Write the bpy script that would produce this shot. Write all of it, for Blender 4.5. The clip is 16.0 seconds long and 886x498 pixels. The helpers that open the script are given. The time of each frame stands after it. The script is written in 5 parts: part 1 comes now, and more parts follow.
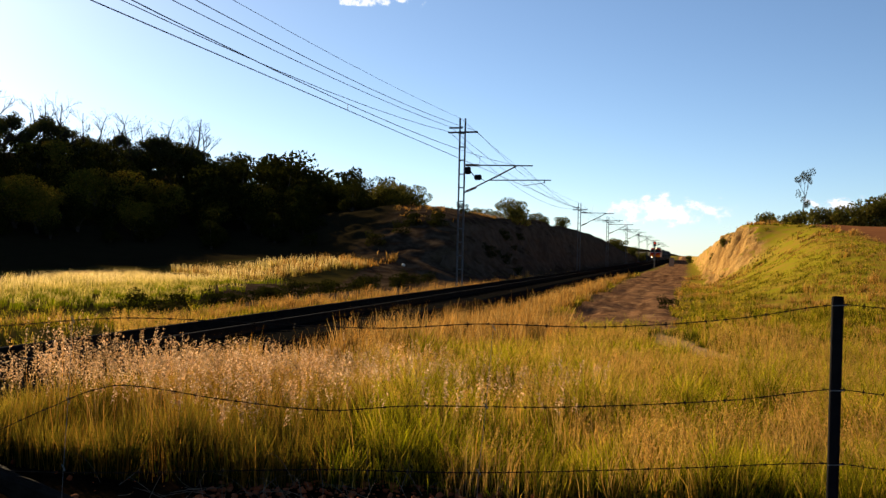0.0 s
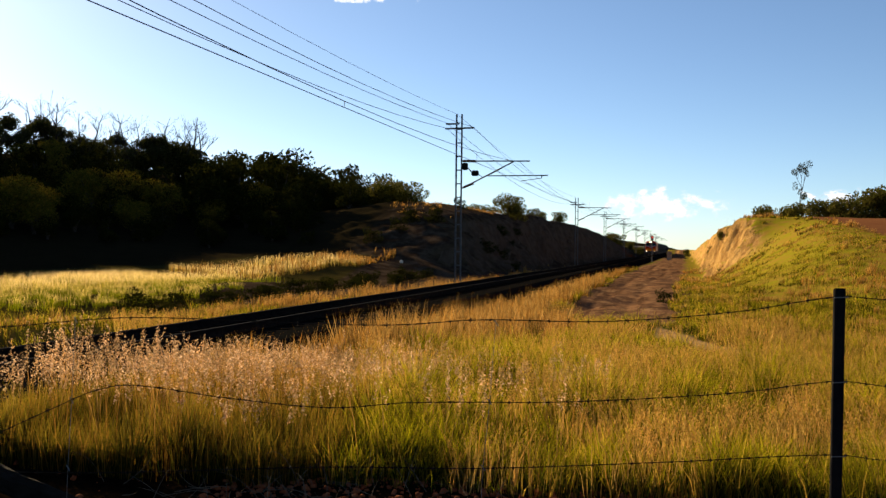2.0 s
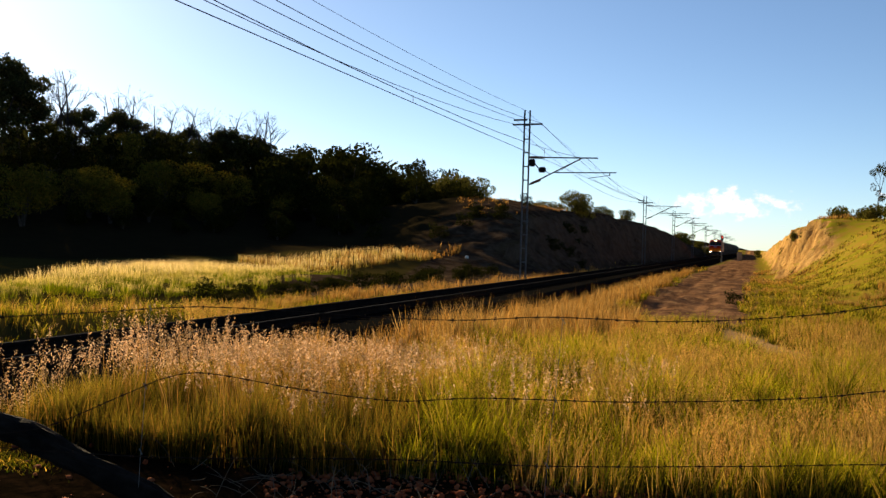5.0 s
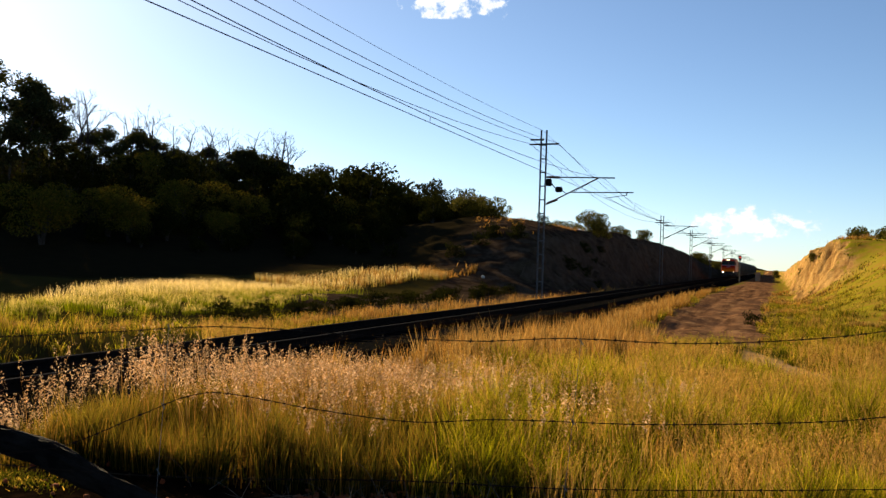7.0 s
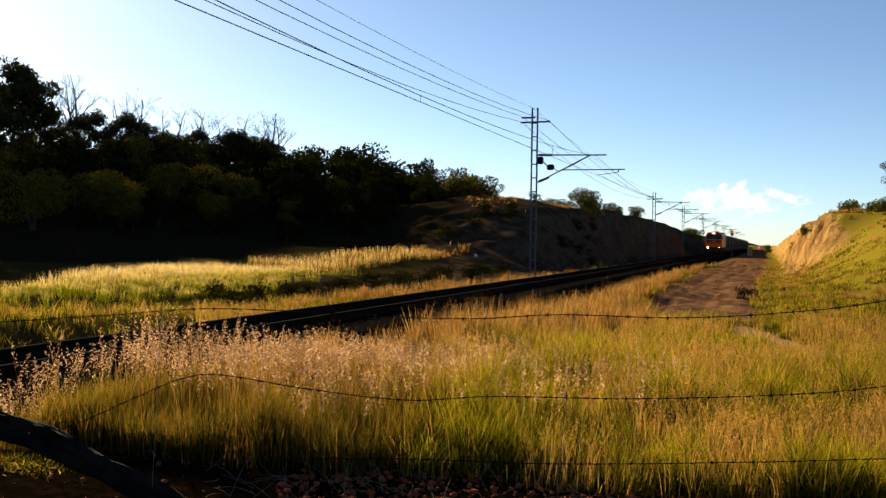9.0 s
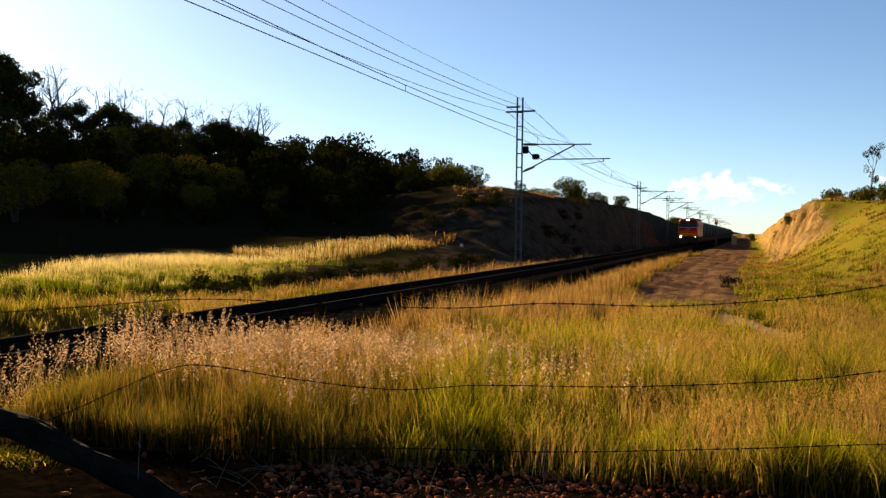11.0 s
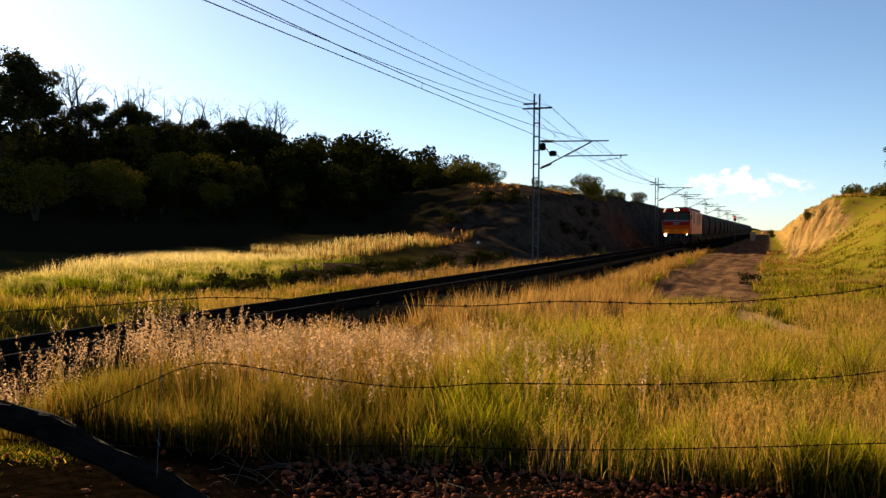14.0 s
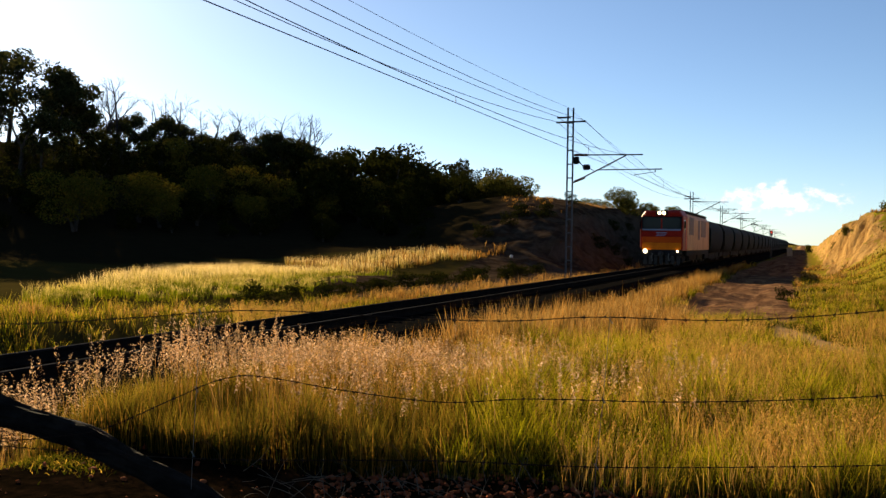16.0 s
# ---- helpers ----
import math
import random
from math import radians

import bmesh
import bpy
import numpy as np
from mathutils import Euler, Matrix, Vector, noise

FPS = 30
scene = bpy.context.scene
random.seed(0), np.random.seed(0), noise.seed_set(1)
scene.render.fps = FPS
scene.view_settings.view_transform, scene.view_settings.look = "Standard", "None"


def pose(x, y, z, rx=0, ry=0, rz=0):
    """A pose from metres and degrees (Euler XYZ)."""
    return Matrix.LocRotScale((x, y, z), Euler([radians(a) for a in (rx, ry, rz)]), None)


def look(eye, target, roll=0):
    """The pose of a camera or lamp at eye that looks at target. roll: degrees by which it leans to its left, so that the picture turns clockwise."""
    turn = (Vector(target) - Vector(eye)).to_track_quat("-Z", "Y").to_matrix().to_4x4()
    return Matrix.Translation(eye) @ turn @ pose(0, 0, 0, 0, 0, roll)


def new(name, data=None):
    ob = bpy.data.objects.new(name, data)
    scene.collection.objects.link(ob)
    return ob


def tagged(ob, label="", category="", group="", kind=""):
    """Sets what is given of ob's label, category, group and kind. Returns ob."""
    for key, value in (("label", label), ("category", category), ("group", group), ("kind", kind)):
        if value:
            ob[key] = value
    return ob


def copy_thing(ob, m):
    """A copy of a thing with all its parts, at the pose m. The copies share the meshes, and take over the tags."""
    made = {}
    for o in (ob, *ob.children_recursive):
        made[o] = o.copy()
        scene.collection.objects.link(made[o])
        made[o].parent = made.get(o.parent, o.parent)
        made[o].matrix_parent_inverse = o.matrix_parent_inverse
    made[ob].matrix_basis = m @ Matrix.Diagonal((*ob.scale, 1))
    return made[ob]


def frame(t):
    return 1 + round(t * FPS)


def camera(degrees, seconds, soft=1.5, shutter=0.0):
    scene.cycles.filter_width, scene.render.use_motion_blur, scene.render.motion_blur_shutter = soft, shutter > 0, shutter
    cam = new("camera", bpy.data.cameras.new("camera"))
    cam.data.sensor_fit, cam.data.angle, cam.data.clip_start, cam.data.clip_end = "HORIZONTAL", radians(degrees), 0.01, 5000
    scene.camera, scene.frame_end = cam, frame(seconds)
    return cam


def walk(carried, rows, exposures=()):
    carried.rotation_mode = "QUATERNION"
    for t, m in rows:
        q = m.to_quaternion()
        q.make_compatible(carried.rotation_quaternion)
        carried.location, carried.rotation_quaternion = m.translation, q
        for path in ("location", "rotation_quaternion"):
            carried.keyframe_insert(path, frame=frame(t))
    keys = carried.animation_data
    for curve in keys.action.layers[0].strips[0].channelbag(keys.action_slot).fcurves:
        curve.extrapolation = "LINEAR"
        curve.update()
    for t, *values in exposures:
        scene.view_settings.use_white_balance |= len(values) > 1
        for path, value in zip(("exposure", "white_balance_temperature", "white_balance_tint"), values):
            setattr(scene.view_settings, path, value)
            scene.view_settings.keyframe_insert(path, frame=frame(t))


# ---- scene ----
cam = camera(51.0, 16.0, soft=1.45)
# seconds, place, then yaw, pitch and roll in degrees: held in the hand, nearly on the spot
WALK = [
    (0, 0.028, 0.009, 1.450, 14.74, 0.12, -1.24),
    (0.5, 0.018, 0.006, 1.447, 14.37, -0.36, -0.21),
    (1, 0.010, 0.003, 1.446, 14.09, -0.36, -0.66),
    (1.5, 0.009, 0.003, 1.449, 14.22, -0.29, -0.73),
    (2, 0.007, 0.002, 1.450, 14.59, -0.11, -0.62),
    (2.5, 0.012, 0.004, 1.445, 14.30, -0.29, -0.50),
    (3, 0.013, 0.004, 1.445, 14.15, -0.34, -0.85),
    (3.5, 0.012, 0.004, 1.442, 14.50, -0.50, -0.80),
    (4, 0.006, 0.002, 1.439, 15.38, -0.69, -1.31),
    (4.2, -0.000, -0.000, 1.445, 16.37, -0.92, -1.55),
    (6.3, -0.010, -0.003, 1.454, 19.66, 0.64, -1.73),
    (6.5, -0.014, -0.004, 1.456, 19.76, 0.63, -1.74),
    (7, -0.012, -0.004, 1.456, 19.62, 0.71, -1.81),
    (7.5, -0.009, -0.003, 1.455, 19.50, 0.86, -1.99),
    (8, -0.007, -0.002, 1.455, 19.36, 0.73, -1.40),
    (8.5, -0.009, -0.003, 1.452, 19.11, 0.35, -1.08),
    (9, -0.006, -0.002, 1.449, 19.18, -0.53, -0.91),
    (11.5, -0.006, -0.002, 1.447, 18.19, -1.41, -0.66),
    (12, -0.005, -0.002, 1.448, 18.25, -1.81, -0.56),
    (12.5, -0.010, -0.003, 1.447, 18.40, -1.97, -0.55),
    (13, -0.005, -0.001, 1.450, 18.62, -2.25, -0.44),
    (13.5, -0.004, -0.001, 1.450, 19.05, -1.52, -0.50),
    (14, -0.003, -0.001, 1.451, 19.34, -1.33, -0.53),
    (14.5, -0.003, -0.001, 1.452, 19.79, -1.07, -0.60),
    (15, -0.003, -0.001, 1.455, 20.00, -0.61, -0.65),
    (15.5, -0.001, -0.000, 1.457, 20.35, -0.38, -0.92),
    (16, -0.008, -0.003, 1.458, 21.36, -0.54, -0.83),
]
walk(cam, [(t, pose(x, y, z, 90 + p, r, a)) for t, x, y, z, a, p, r in WALK])

# ---- light: low afternoon sun ahead and to the west of the line ----
SUN_AZ, SUN_EL = 50.0, 21.2  # degrees to the left of the track's heading (+y), above the horizon
world = bpy.data.worlds.new("sky")
scene.world = world
world.use_nodes = True
wn, wl = world.node_tree.nodes, world.node_tree.links
sky = wn.new("ShaderNodeTexSky")
sky.sky_type, sky.sun_disc = "NISHITA", False
sky.sun_elevation, sky.sun_rotation = radians(SUN_EL), radians(-SUN_AZ)
sky.air_density, sky.dust_density, sky.ozone_density = 0.7, 0.3, 2.0
sky.altitude = 300
tone = wn.new("ShaderNodeMix")
tone.data_type, tone.blend_type = "RGBA", "MULTIPLY"
tone.inputs[0].default_value = 1.0
tone.inputs[7].default_value = (0.945, 1.0, 1.02, 1)
wl.new(sky.outputs["Color"], tone.inputs[6])
wl.new(tone.outputs[2], wn["Background"].inputs["Color"])
wn["Background"].inputs["Strength"].default_value = 0.050
sun_way = Vector((-math.sin(radians(SUN_AZ)) * math.cos(radians(SUN_EL)), math.cos(radians(SUN_AZ)) * math.cos(radians(SUN_EL)), math.sin(radians(SUN_EL))))
sun = new("sun", bpy.data.lights.new("sun", "SUN"))
sun.data.energy, sun.data.angle, sun.data.color = 5.0, radians(0.6), (1.0, 0.77, 0.44)
sun.matrix_world = look(sun_way * 100, (0, 0, 0))
scene.view_settings.exposure = 1.42


# ---- materials ----
def material(name, build):
    m = bpy.data.materials.new(name)
    m.use_nodes = True
    nt = m.node_tree
    nt.nodes.clear()
    out = nt.nodes.new("ShaderNodeOutputMaterial")
    shader = build(nt)
    nt.links.new(shader, out.inputs["Surface"])
    return m


def node(nt, kind, ins=None, **props):
    n = nt.nodes.new("ShaderNode" + kind)
    for k, v in props.items():
        setattr(n, k, v)
    for k, v in (ins or {}).items():
        if isinstance(v, bpy.types.NodeSocket):
            nt.links.new(v, n.inputs[k])
        else:
            n.inputs[k].default_value = v
    return n


def col(c):
    return (c[0], c[1], c[2], 1)


def mix(nt, fac, a, b, blend="MIX"):
    n = node(nt, "Mix", data_type="RGBA", blend_type=blend)
    for sock, v in ((n.inputs[0], fac), (n.inputs[6], a), (n.inputs[7], b)):
        if isinstance(v, bpy.types.NodeSocket):
            nt.links.new(v, sock)
        else:
            sock.default_value = v if not isinstance(v, tuple) else col(v)
    return n.outputs[2]


def calc(nt, op, a, b=0.0, c=0.0):
    n = node(nt, "Math", operation=op)
    for i, v in enumerate((a, b, c)):
        if isinstance(v, bpy.types.NodeSocket):
            nt.links.new(v, n.inputs[i])
        else:
            n.inputs[i].default_value = v
    return n.outputs[0]


def ramp(nt, v, lo, hi):
    n = node(nt, "MapRange", {"Value": v, "From Min": lo, "From Max": hi}, interpolation_type="SMOOTHSTEP")
    return n.outputs[0]


def noise_at(nt, scale, detail=4.0, rough=0.55, vec=None):
    n = node(nt, "TexNoise", {"Scale": scale, "Detail": detail, "Roughness": rough})
    nt.links.new(vec if vec is not None else node(nt, "NewGeometry").outputs["Position"], n.inputs["Vector"])
    return n.outputs["Fac"]


def object_vec(nt):
    return node(nt, "TexCoord").outputs["Object"]


def bsdf(nt, color, rough=0.8, metal=0.0, bump=None, strength=0.4, distance=0.02, spec=0.3):
    p = node(nt, "BsdfPrincipled", {"Roughness": rough, "Metallic": metal, "Specular IOR Level": spec})
    if isinstance(color, bpy.types.NodeSocket):
        nt.links.new(color, p.inputs["Base Color"])
    else:
        p.inputs["Base Color"].default_value = col(color)
    if bump is not None:
        b = node(nt, "Bump", {"Height": bump, "Strength": strength, "Distance": distance})
        nt.links.new(b.outputs[0], p.inputs["Normal"])
    return p.outputs[0]


def worn(name, a, b, scale=3.0, rough=0.7, metal=0.0, strength=0.25, distance=0.01, spec=0.3):
    """A painted or plain surface in two tones, with stains and fine grain."""
    def build(nt):
        v = object_vec(nt)
        big, fine = noise_at(nt, scale, 5, 0.6, v), noise_at(nt, scale * 14, 3, 0.6, v)
        c = mix(nt, ramp(nt, big, 0.35, 0.7), a, b)
        c = mix(nt, calc(nt, "MULTIPLY", fine, 0.35), c, tuple(x * 0.5 for x in a))
        r = calc(nt, "MULTIPLY_ADD", big, 0.25, rough - 0.12)
        return bsdf(nt, c, r, metal, fine, strength, distance, spec if rough < 0.75 else spec * 0.15)
    return material(name, build)


def glow(name, color, power):
    return material(name, lambda nt: node(nt, "Emission", {"Color": col(color), "Strength": power}).outputs[0])


def blade(name, base, tip, dry, thin=0.45, at=0.25, to=0.8, share=0.0, uneven=0.5):
    """Grass or leaf: colour runs from base to tip, varied blade by blade, with light through it."""
    def build(nt):
        g = node(nt, "NewGeometry")
        t = node(nt, "Attribute", attribute_name="tip").outputs["Fac"]
        patch = noise_at(nt, 0.35, 3, 0.6)
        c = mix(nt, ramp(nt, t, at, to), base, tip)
        c = mix(nt, ramp(nt, calc(nt, "ADD", calc(nt, "MULTIPLY", g.outputs["Random Per Island"], 0.7), calc(nt, "MULTIPLY", patch, 0.6)), 0.45 + share, 0.95 + share), c, dry)
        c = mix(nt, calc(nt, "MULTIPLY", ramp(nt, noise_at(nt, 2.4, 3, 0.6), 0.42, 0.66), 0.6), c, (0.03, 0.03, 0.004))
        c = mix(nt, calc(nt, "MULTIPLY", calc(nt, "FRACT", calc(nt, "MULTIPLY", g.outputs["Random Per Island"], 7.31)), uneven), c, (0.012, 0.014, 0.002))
        d = node(nt, "BsdfDiffuse", {"Color": c})
        tr = node(nt, "BsdfTranslucent", {"Color": c})
        m = node(nt, "MixShader", {0: thin, 1: d.outputs[0], 2: tr.outputs[0]})
        return m.outputs[0]
    return material(name, build)


def ground_build(nt):
    g = node(nt, "NewGeometry")
    pos = g.outputs["Position"]
    xyz = node(nt, "SeparateXYZ", {0: pos})
    x, y = xyz.outputs[0], xyz.outputs[1]
    nz = node(nt, "SeparateXYZ", {0: g.outputs["True Normal"]}).outputs[2]
    n1, n2, n3 = noise_at(nt, 0.12, 4), noise_at(nt, 1.1, 5, 0.6), noise_at(nt, 9.0, 4, 0.65)
    turf = mix(nt, ramp(nt, n1, 0.35, 0.65), (0.0764, 0.0819, 0.00983), (0.142, 0.104, 0.0218))
    turf = mix(nt, ramp(nt, n2, 0.45, 0.75), turf, (0.104, 0.0546, 0.0218))
    # turf darkened near and west: shade between the tufts put into its colour
    tuft_shade = calc(nt, "SUBTRACT", 1.0, ramp(nt, calc(nt, "MULTIPLY_ADD", n2, 4.0, y), 22.0, 30.0))
    tuft_shade = calc(nt, "MAXIMUM", tuft_shade, ramp(nt, calc(nt, "MULTIPLY", x, -1.0), 12.0, 13.5))
    turf = mix(nt, tuft_shade, turf, mix(nt, n2, (0.0234, 0.0172, 0.00624), (0.0429, 0.0351, 0.00936)))
    rise = calc(nt, "MULTIPLY", ramp(nt, x, -1.0, 2.0), ramp(nt, y, 24.0, 34.0))
    turf = mix(nt, rise, turf, mix(nt, ramp(nt, n2, 0.4, 0.7), (0.164, 0.144, 0.0109), (0.195, 0.117, 0.0234)))
    # service road of bare red-brown dirt beside the line
    edge = calc(nt, "ADD", calc(nt, "MULTIPLY_ADD", n2, 1.6, -0.8), calc(nt, "MULTIPLY_ADD", n1, 4.0, -2.0))
    across = calc(nt, "ABSOLUTE", calc(nt, "ADD", calc(nt, "ADD", x, 2.6), edge))
    road = calc(nt, "MULTIPLY", calc(nt, "SUBTRACT", 1.0, ramp(nt, across, 2.3, 3.0)), ramp(nt, calc(nt, "ADD", y, edge), 25.0, 27.5))
    wet = noise_at(nt, 0.6, 5, 0.7)
    dirt = mix(nt, ramp(nt, wet, 0.38, 0.62), (0.158, 0.0819, 0.041), (0.0655, 0.0339, 0.0197))
    dirt = mix(nt, ramp(nt, n2, 0.52, 0.68), dirt, (0.207, 0.12, 0.0601))
    dirt = mix(nt, ramp(nt, noise_at(nt, 0.33, 4, 0.6), 0.5, 0.6), dirt, (0.0819, 0.0437, 0.0262))
    rut = node(nt, "TexNoise", {"Vector": node(nt, "Mapping", {"Vector": pos, "Scale": (1.5, 0.07, 1.0), "Rotation": (0, 0, 0.09)}).outputs[0], "Scale": 1.0, "Detail": 5.0, "Roughness": 0.6}).outputs["Fac"]
    dirt = mix(nt, ramp(nt, rut, 0.5, 0.68), dirt, (0.0546, 0.0273, 0.0153))
    dirt = mix(nt, ramp(nt, n3, 0.5, 0.8), dirt, (0.218, 0.136, 0.0764))
    c = mix(nt, road, turf, dirt)
    # worn sandy patch in the meadow
    path = calc(nt, "ABSOLUTE", calc(nt, "ADD", calc(nt, "MULTIPLY_ADD", x, 3.1, y), calc(nt, "MULTIPLY_ADD", n2, 1.6, -22.8)))
    path = calc(nt, "MULTIPLY", calc(nt, "SUBTRACT", 1.0, ramp(nt, path, 1.2, 2.0)), calc(nt, "MULTIPLY", ramp(nt, x, -0.9, -0.5), calc(nt, "SUBTRACT", 1.0, ramp(nt, x, 1.1, 1.5))))
    c = mix(nt, path, c, mix(nt, ramp(nt, n3, 0.4, 0.7), (0.24, 0.16, 0.08), (0.14, 0.08, 0.04)))
    # bare cut faces
    face = calc(nt, "SUBTRACT", 1.0, ramp(nt, nz, 0.72, 0.86))
    streak = node(nt, "TexNoise", {"Vector": node(nt, "Mapping", {"Vector": pos, "Scale": (1.2, 0.5, 0.25)}).outputs[0], "Scale": 1.4, "Detail": 6.0, "Roughness": 0.65}).outputs["Fac"]
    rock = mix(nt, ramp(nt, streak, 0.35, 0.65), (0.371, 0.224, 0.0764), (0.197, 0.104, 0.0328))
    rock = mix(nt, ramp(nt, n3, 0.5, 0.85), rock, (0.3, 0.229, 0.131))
    # western face: darker grey-brown, with the shade on that side in the colour
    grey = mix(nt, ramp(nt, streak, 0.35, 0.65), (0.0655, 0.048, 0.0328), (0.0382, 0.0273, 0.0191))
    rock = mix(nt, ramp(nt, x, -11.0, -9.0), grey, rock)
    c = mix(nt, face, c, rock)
    # bank earth darkened too, to hold the shade of the slope
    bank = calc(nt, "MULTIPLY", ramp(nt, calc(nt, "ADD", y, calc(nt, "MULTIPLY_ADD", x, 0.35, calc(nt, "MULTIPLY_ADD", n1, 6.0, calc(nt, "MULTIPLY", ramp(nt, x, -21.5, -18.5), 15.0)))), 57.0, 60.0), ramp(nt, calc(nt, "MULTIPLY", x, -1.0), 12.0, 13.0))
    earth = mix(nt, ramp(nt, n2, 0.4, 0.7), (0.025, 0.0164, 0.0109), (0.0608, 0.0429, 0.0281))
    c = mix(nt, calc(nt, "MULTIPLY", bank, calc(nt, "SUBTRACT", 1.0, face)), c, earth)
    # hollow at the edge of the field, its shadow painted as dark earth
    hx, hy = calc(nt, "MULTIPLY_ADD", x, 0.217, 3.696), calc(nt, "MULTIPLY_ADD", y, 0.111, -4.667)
    shade_hollow = calc(nt, "ADD", calc(nt, "MULTIPLY_ADD", hx, hx, calc(nt, "MULTIPLY", hy, hy)), calc(nt, "MULTIPLY_ADD", n2, 0.6, -0.3))
    c = mix(nt, calc(nt, "SUBTRACT", 1.0, ramp(nt, shade_hollow, 0.85, 1.1)), c, earth)
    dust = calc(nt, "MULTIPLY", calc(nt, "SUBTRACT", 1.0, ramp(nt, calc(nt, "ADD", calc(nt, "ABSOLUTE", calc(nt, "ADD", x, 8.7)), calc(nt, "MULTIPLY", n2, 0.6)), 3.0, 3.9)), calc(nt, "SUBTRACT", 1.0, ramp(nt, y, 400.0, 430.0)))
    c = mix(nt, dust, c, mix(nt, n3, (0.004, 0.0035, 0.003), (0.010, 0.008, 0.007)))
    # leaf litter under the wood, near-black: the trees' shade is in its colour
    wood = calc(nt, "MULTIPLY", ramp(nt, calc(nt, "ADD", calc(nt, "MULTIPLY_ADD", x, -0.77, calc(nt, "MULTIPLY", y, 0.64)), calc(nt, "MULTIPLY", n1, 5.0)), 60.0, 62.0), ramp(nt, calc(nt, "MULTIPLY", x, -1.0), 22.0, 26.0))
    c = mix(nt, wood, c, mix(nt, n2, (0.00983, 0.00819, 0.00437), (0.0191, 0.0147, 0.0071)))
    # ploughed red soil on the eastern rise
    soil = calc(nt, "MULTIPLY", ramp(nt, calc(nt, "ADD", calc(nt, "MULTIPLY_ADD", y, 0.175, x), calc(nt, "MULTIPLY", n1, 1.5)), 21.0, 22.0), calc(nt, "MULTIPLY", calc(nt, "MULTIPLY", ramp(nt, x, 6.0, 7.5), ramp(nt, y, 46.0, 49.0)), calc(nt, "SUBTRACT", 1.0, face)))
    c = mix(nt, soil, c, mix(nt, n2, (0.10, 0.04, 0.018), (0.16, 0.07, 0.032)))
    # verge of red gravel soil by the fence, its shade put into near-black colour
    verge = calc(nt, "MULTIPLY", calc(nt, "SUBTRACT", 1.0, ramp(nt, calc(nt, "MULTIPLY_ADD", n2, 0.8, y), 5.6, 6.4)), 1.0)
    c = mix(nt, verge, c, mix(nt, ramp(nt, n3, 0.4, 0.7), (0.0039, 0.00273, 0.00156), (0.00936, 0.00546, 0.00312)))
    h = calc(nt, "ADD", calc(nt, "MULTIPLY_ADD", n3, 0.35, n2), calc(nt, "MULTIPLY", face, calc(nt, "MULTIPLY", noise_at(nt, 2.6, 6, 0.7), 3.0)))
    return bsdf(nt, c, 1.0, 0, h, 0.7, 0.08, 0.0)


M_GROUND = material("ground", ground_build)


def ballast_build(nt):
    v = node(nt, "NewGeometry").outputs["Position"]
    vor = node(nt, "TexVoronoi", {"Vector": v, "Scale": 16.0})
    n = noise_at(nt, 1.2, 4)
    c = mix(nt, vor.outputs["Color"], (0.003, 0.003, 0.003), (0.009, 0.0085, 0.008))
    c = mix(nt, ramp(nt, n, 0.5, 0.8), c, (0.007, 0.0055, 0.005))
    return bsdf(nt, c, 1.0, 0, vor.outputs["Distance"], 1.0, 0.04, 0.0)


M_BALLAST = material("coal_dusted_ballast", ballast_build)
M_RAIL = worn("rail_steel", (0.010, 0.008, 0.007), (0.02, 0.015, 0.012), 6, 0.9, 0.0, 0.25, 0.01, 0.0)
M_RAILTOP = worn("polished_rail", (0.03, 0.03, 0.032), (0.05, 0.05, 0.053), 9, 0.95, 0.0, 0.05, 0.01, 0.0)
M_SLEEPER = worn("coal_dusted_concrete", (0.005, 0.005, 0.0045), (0.010, 0.0095, 0.009), 4, 0.9, 0, 0.25, 0.01, 0.0)
M_STEEL = worn("galvanised_steel", (0.055, 0.057, 0.06), (0.10, 0.10, 0.105), 5, 0.7, 0.3)
M_WIRE = worn("overhead_wire", (0.05, 0.055, 0.07), (0.09, 0.09, 0.1), 3, 0.6, 0.3)
M_INSUL = worn("brown_porcelain", (0.07, 0.03, 0.02), (0.1, 0.05, 0.03), 6, 0.3)
M_POST = worn("black_star_picket", (0.006, 0.006, 0.007), (0.014, 0.012, 0.011), 9, 0.8, 0.0)
M_BARB = worn("rusty_barbed_wire", (0.016, 0.010, 0.008), (0.03, 0.02, 0.014), 20, 0.8, 0.0)
M_TIE = worn("galvanised_tie_wire", (0.10, 0.10, 0.095), (0.16, 0.16, 0.15), 20, 0.7, 0.2)


# ---- geometry helpers ----
def mesh_object(name, verts, faces, material, parent=None, label="", smooth=False):
    me = bpy.data.meshes.new(name)
    me.from_pydata(verts, [], faces)
    me.materials.append(material)
    if smooth:
        me.shade_smooth()
    ob = new(name, me)
    ob.parent = parent
    return tagged(ob, label=label)


def part(name, bm, material, parent, label="", smooth=False):
    bmesh.ops.recalc_face_normals(bm, faces=bm.faces)
    me = bpy.data.meshes.new(name)
    bm.to_mesh(me)
    bm.free()
    me.materials.append(material)
    if smooth:
        me.shade_smooth()
    ob = new(name, me)
    ob.parent = parent
    return tagged(ob, label=label)


def share(ob, parent, m):
    """Another object on the same mesh, under parent, at the pose m."""
    o = ob.copy()
    scene.collection.objects.link(o)
    o.parent, o.matrix_basis = parent, m
    return o


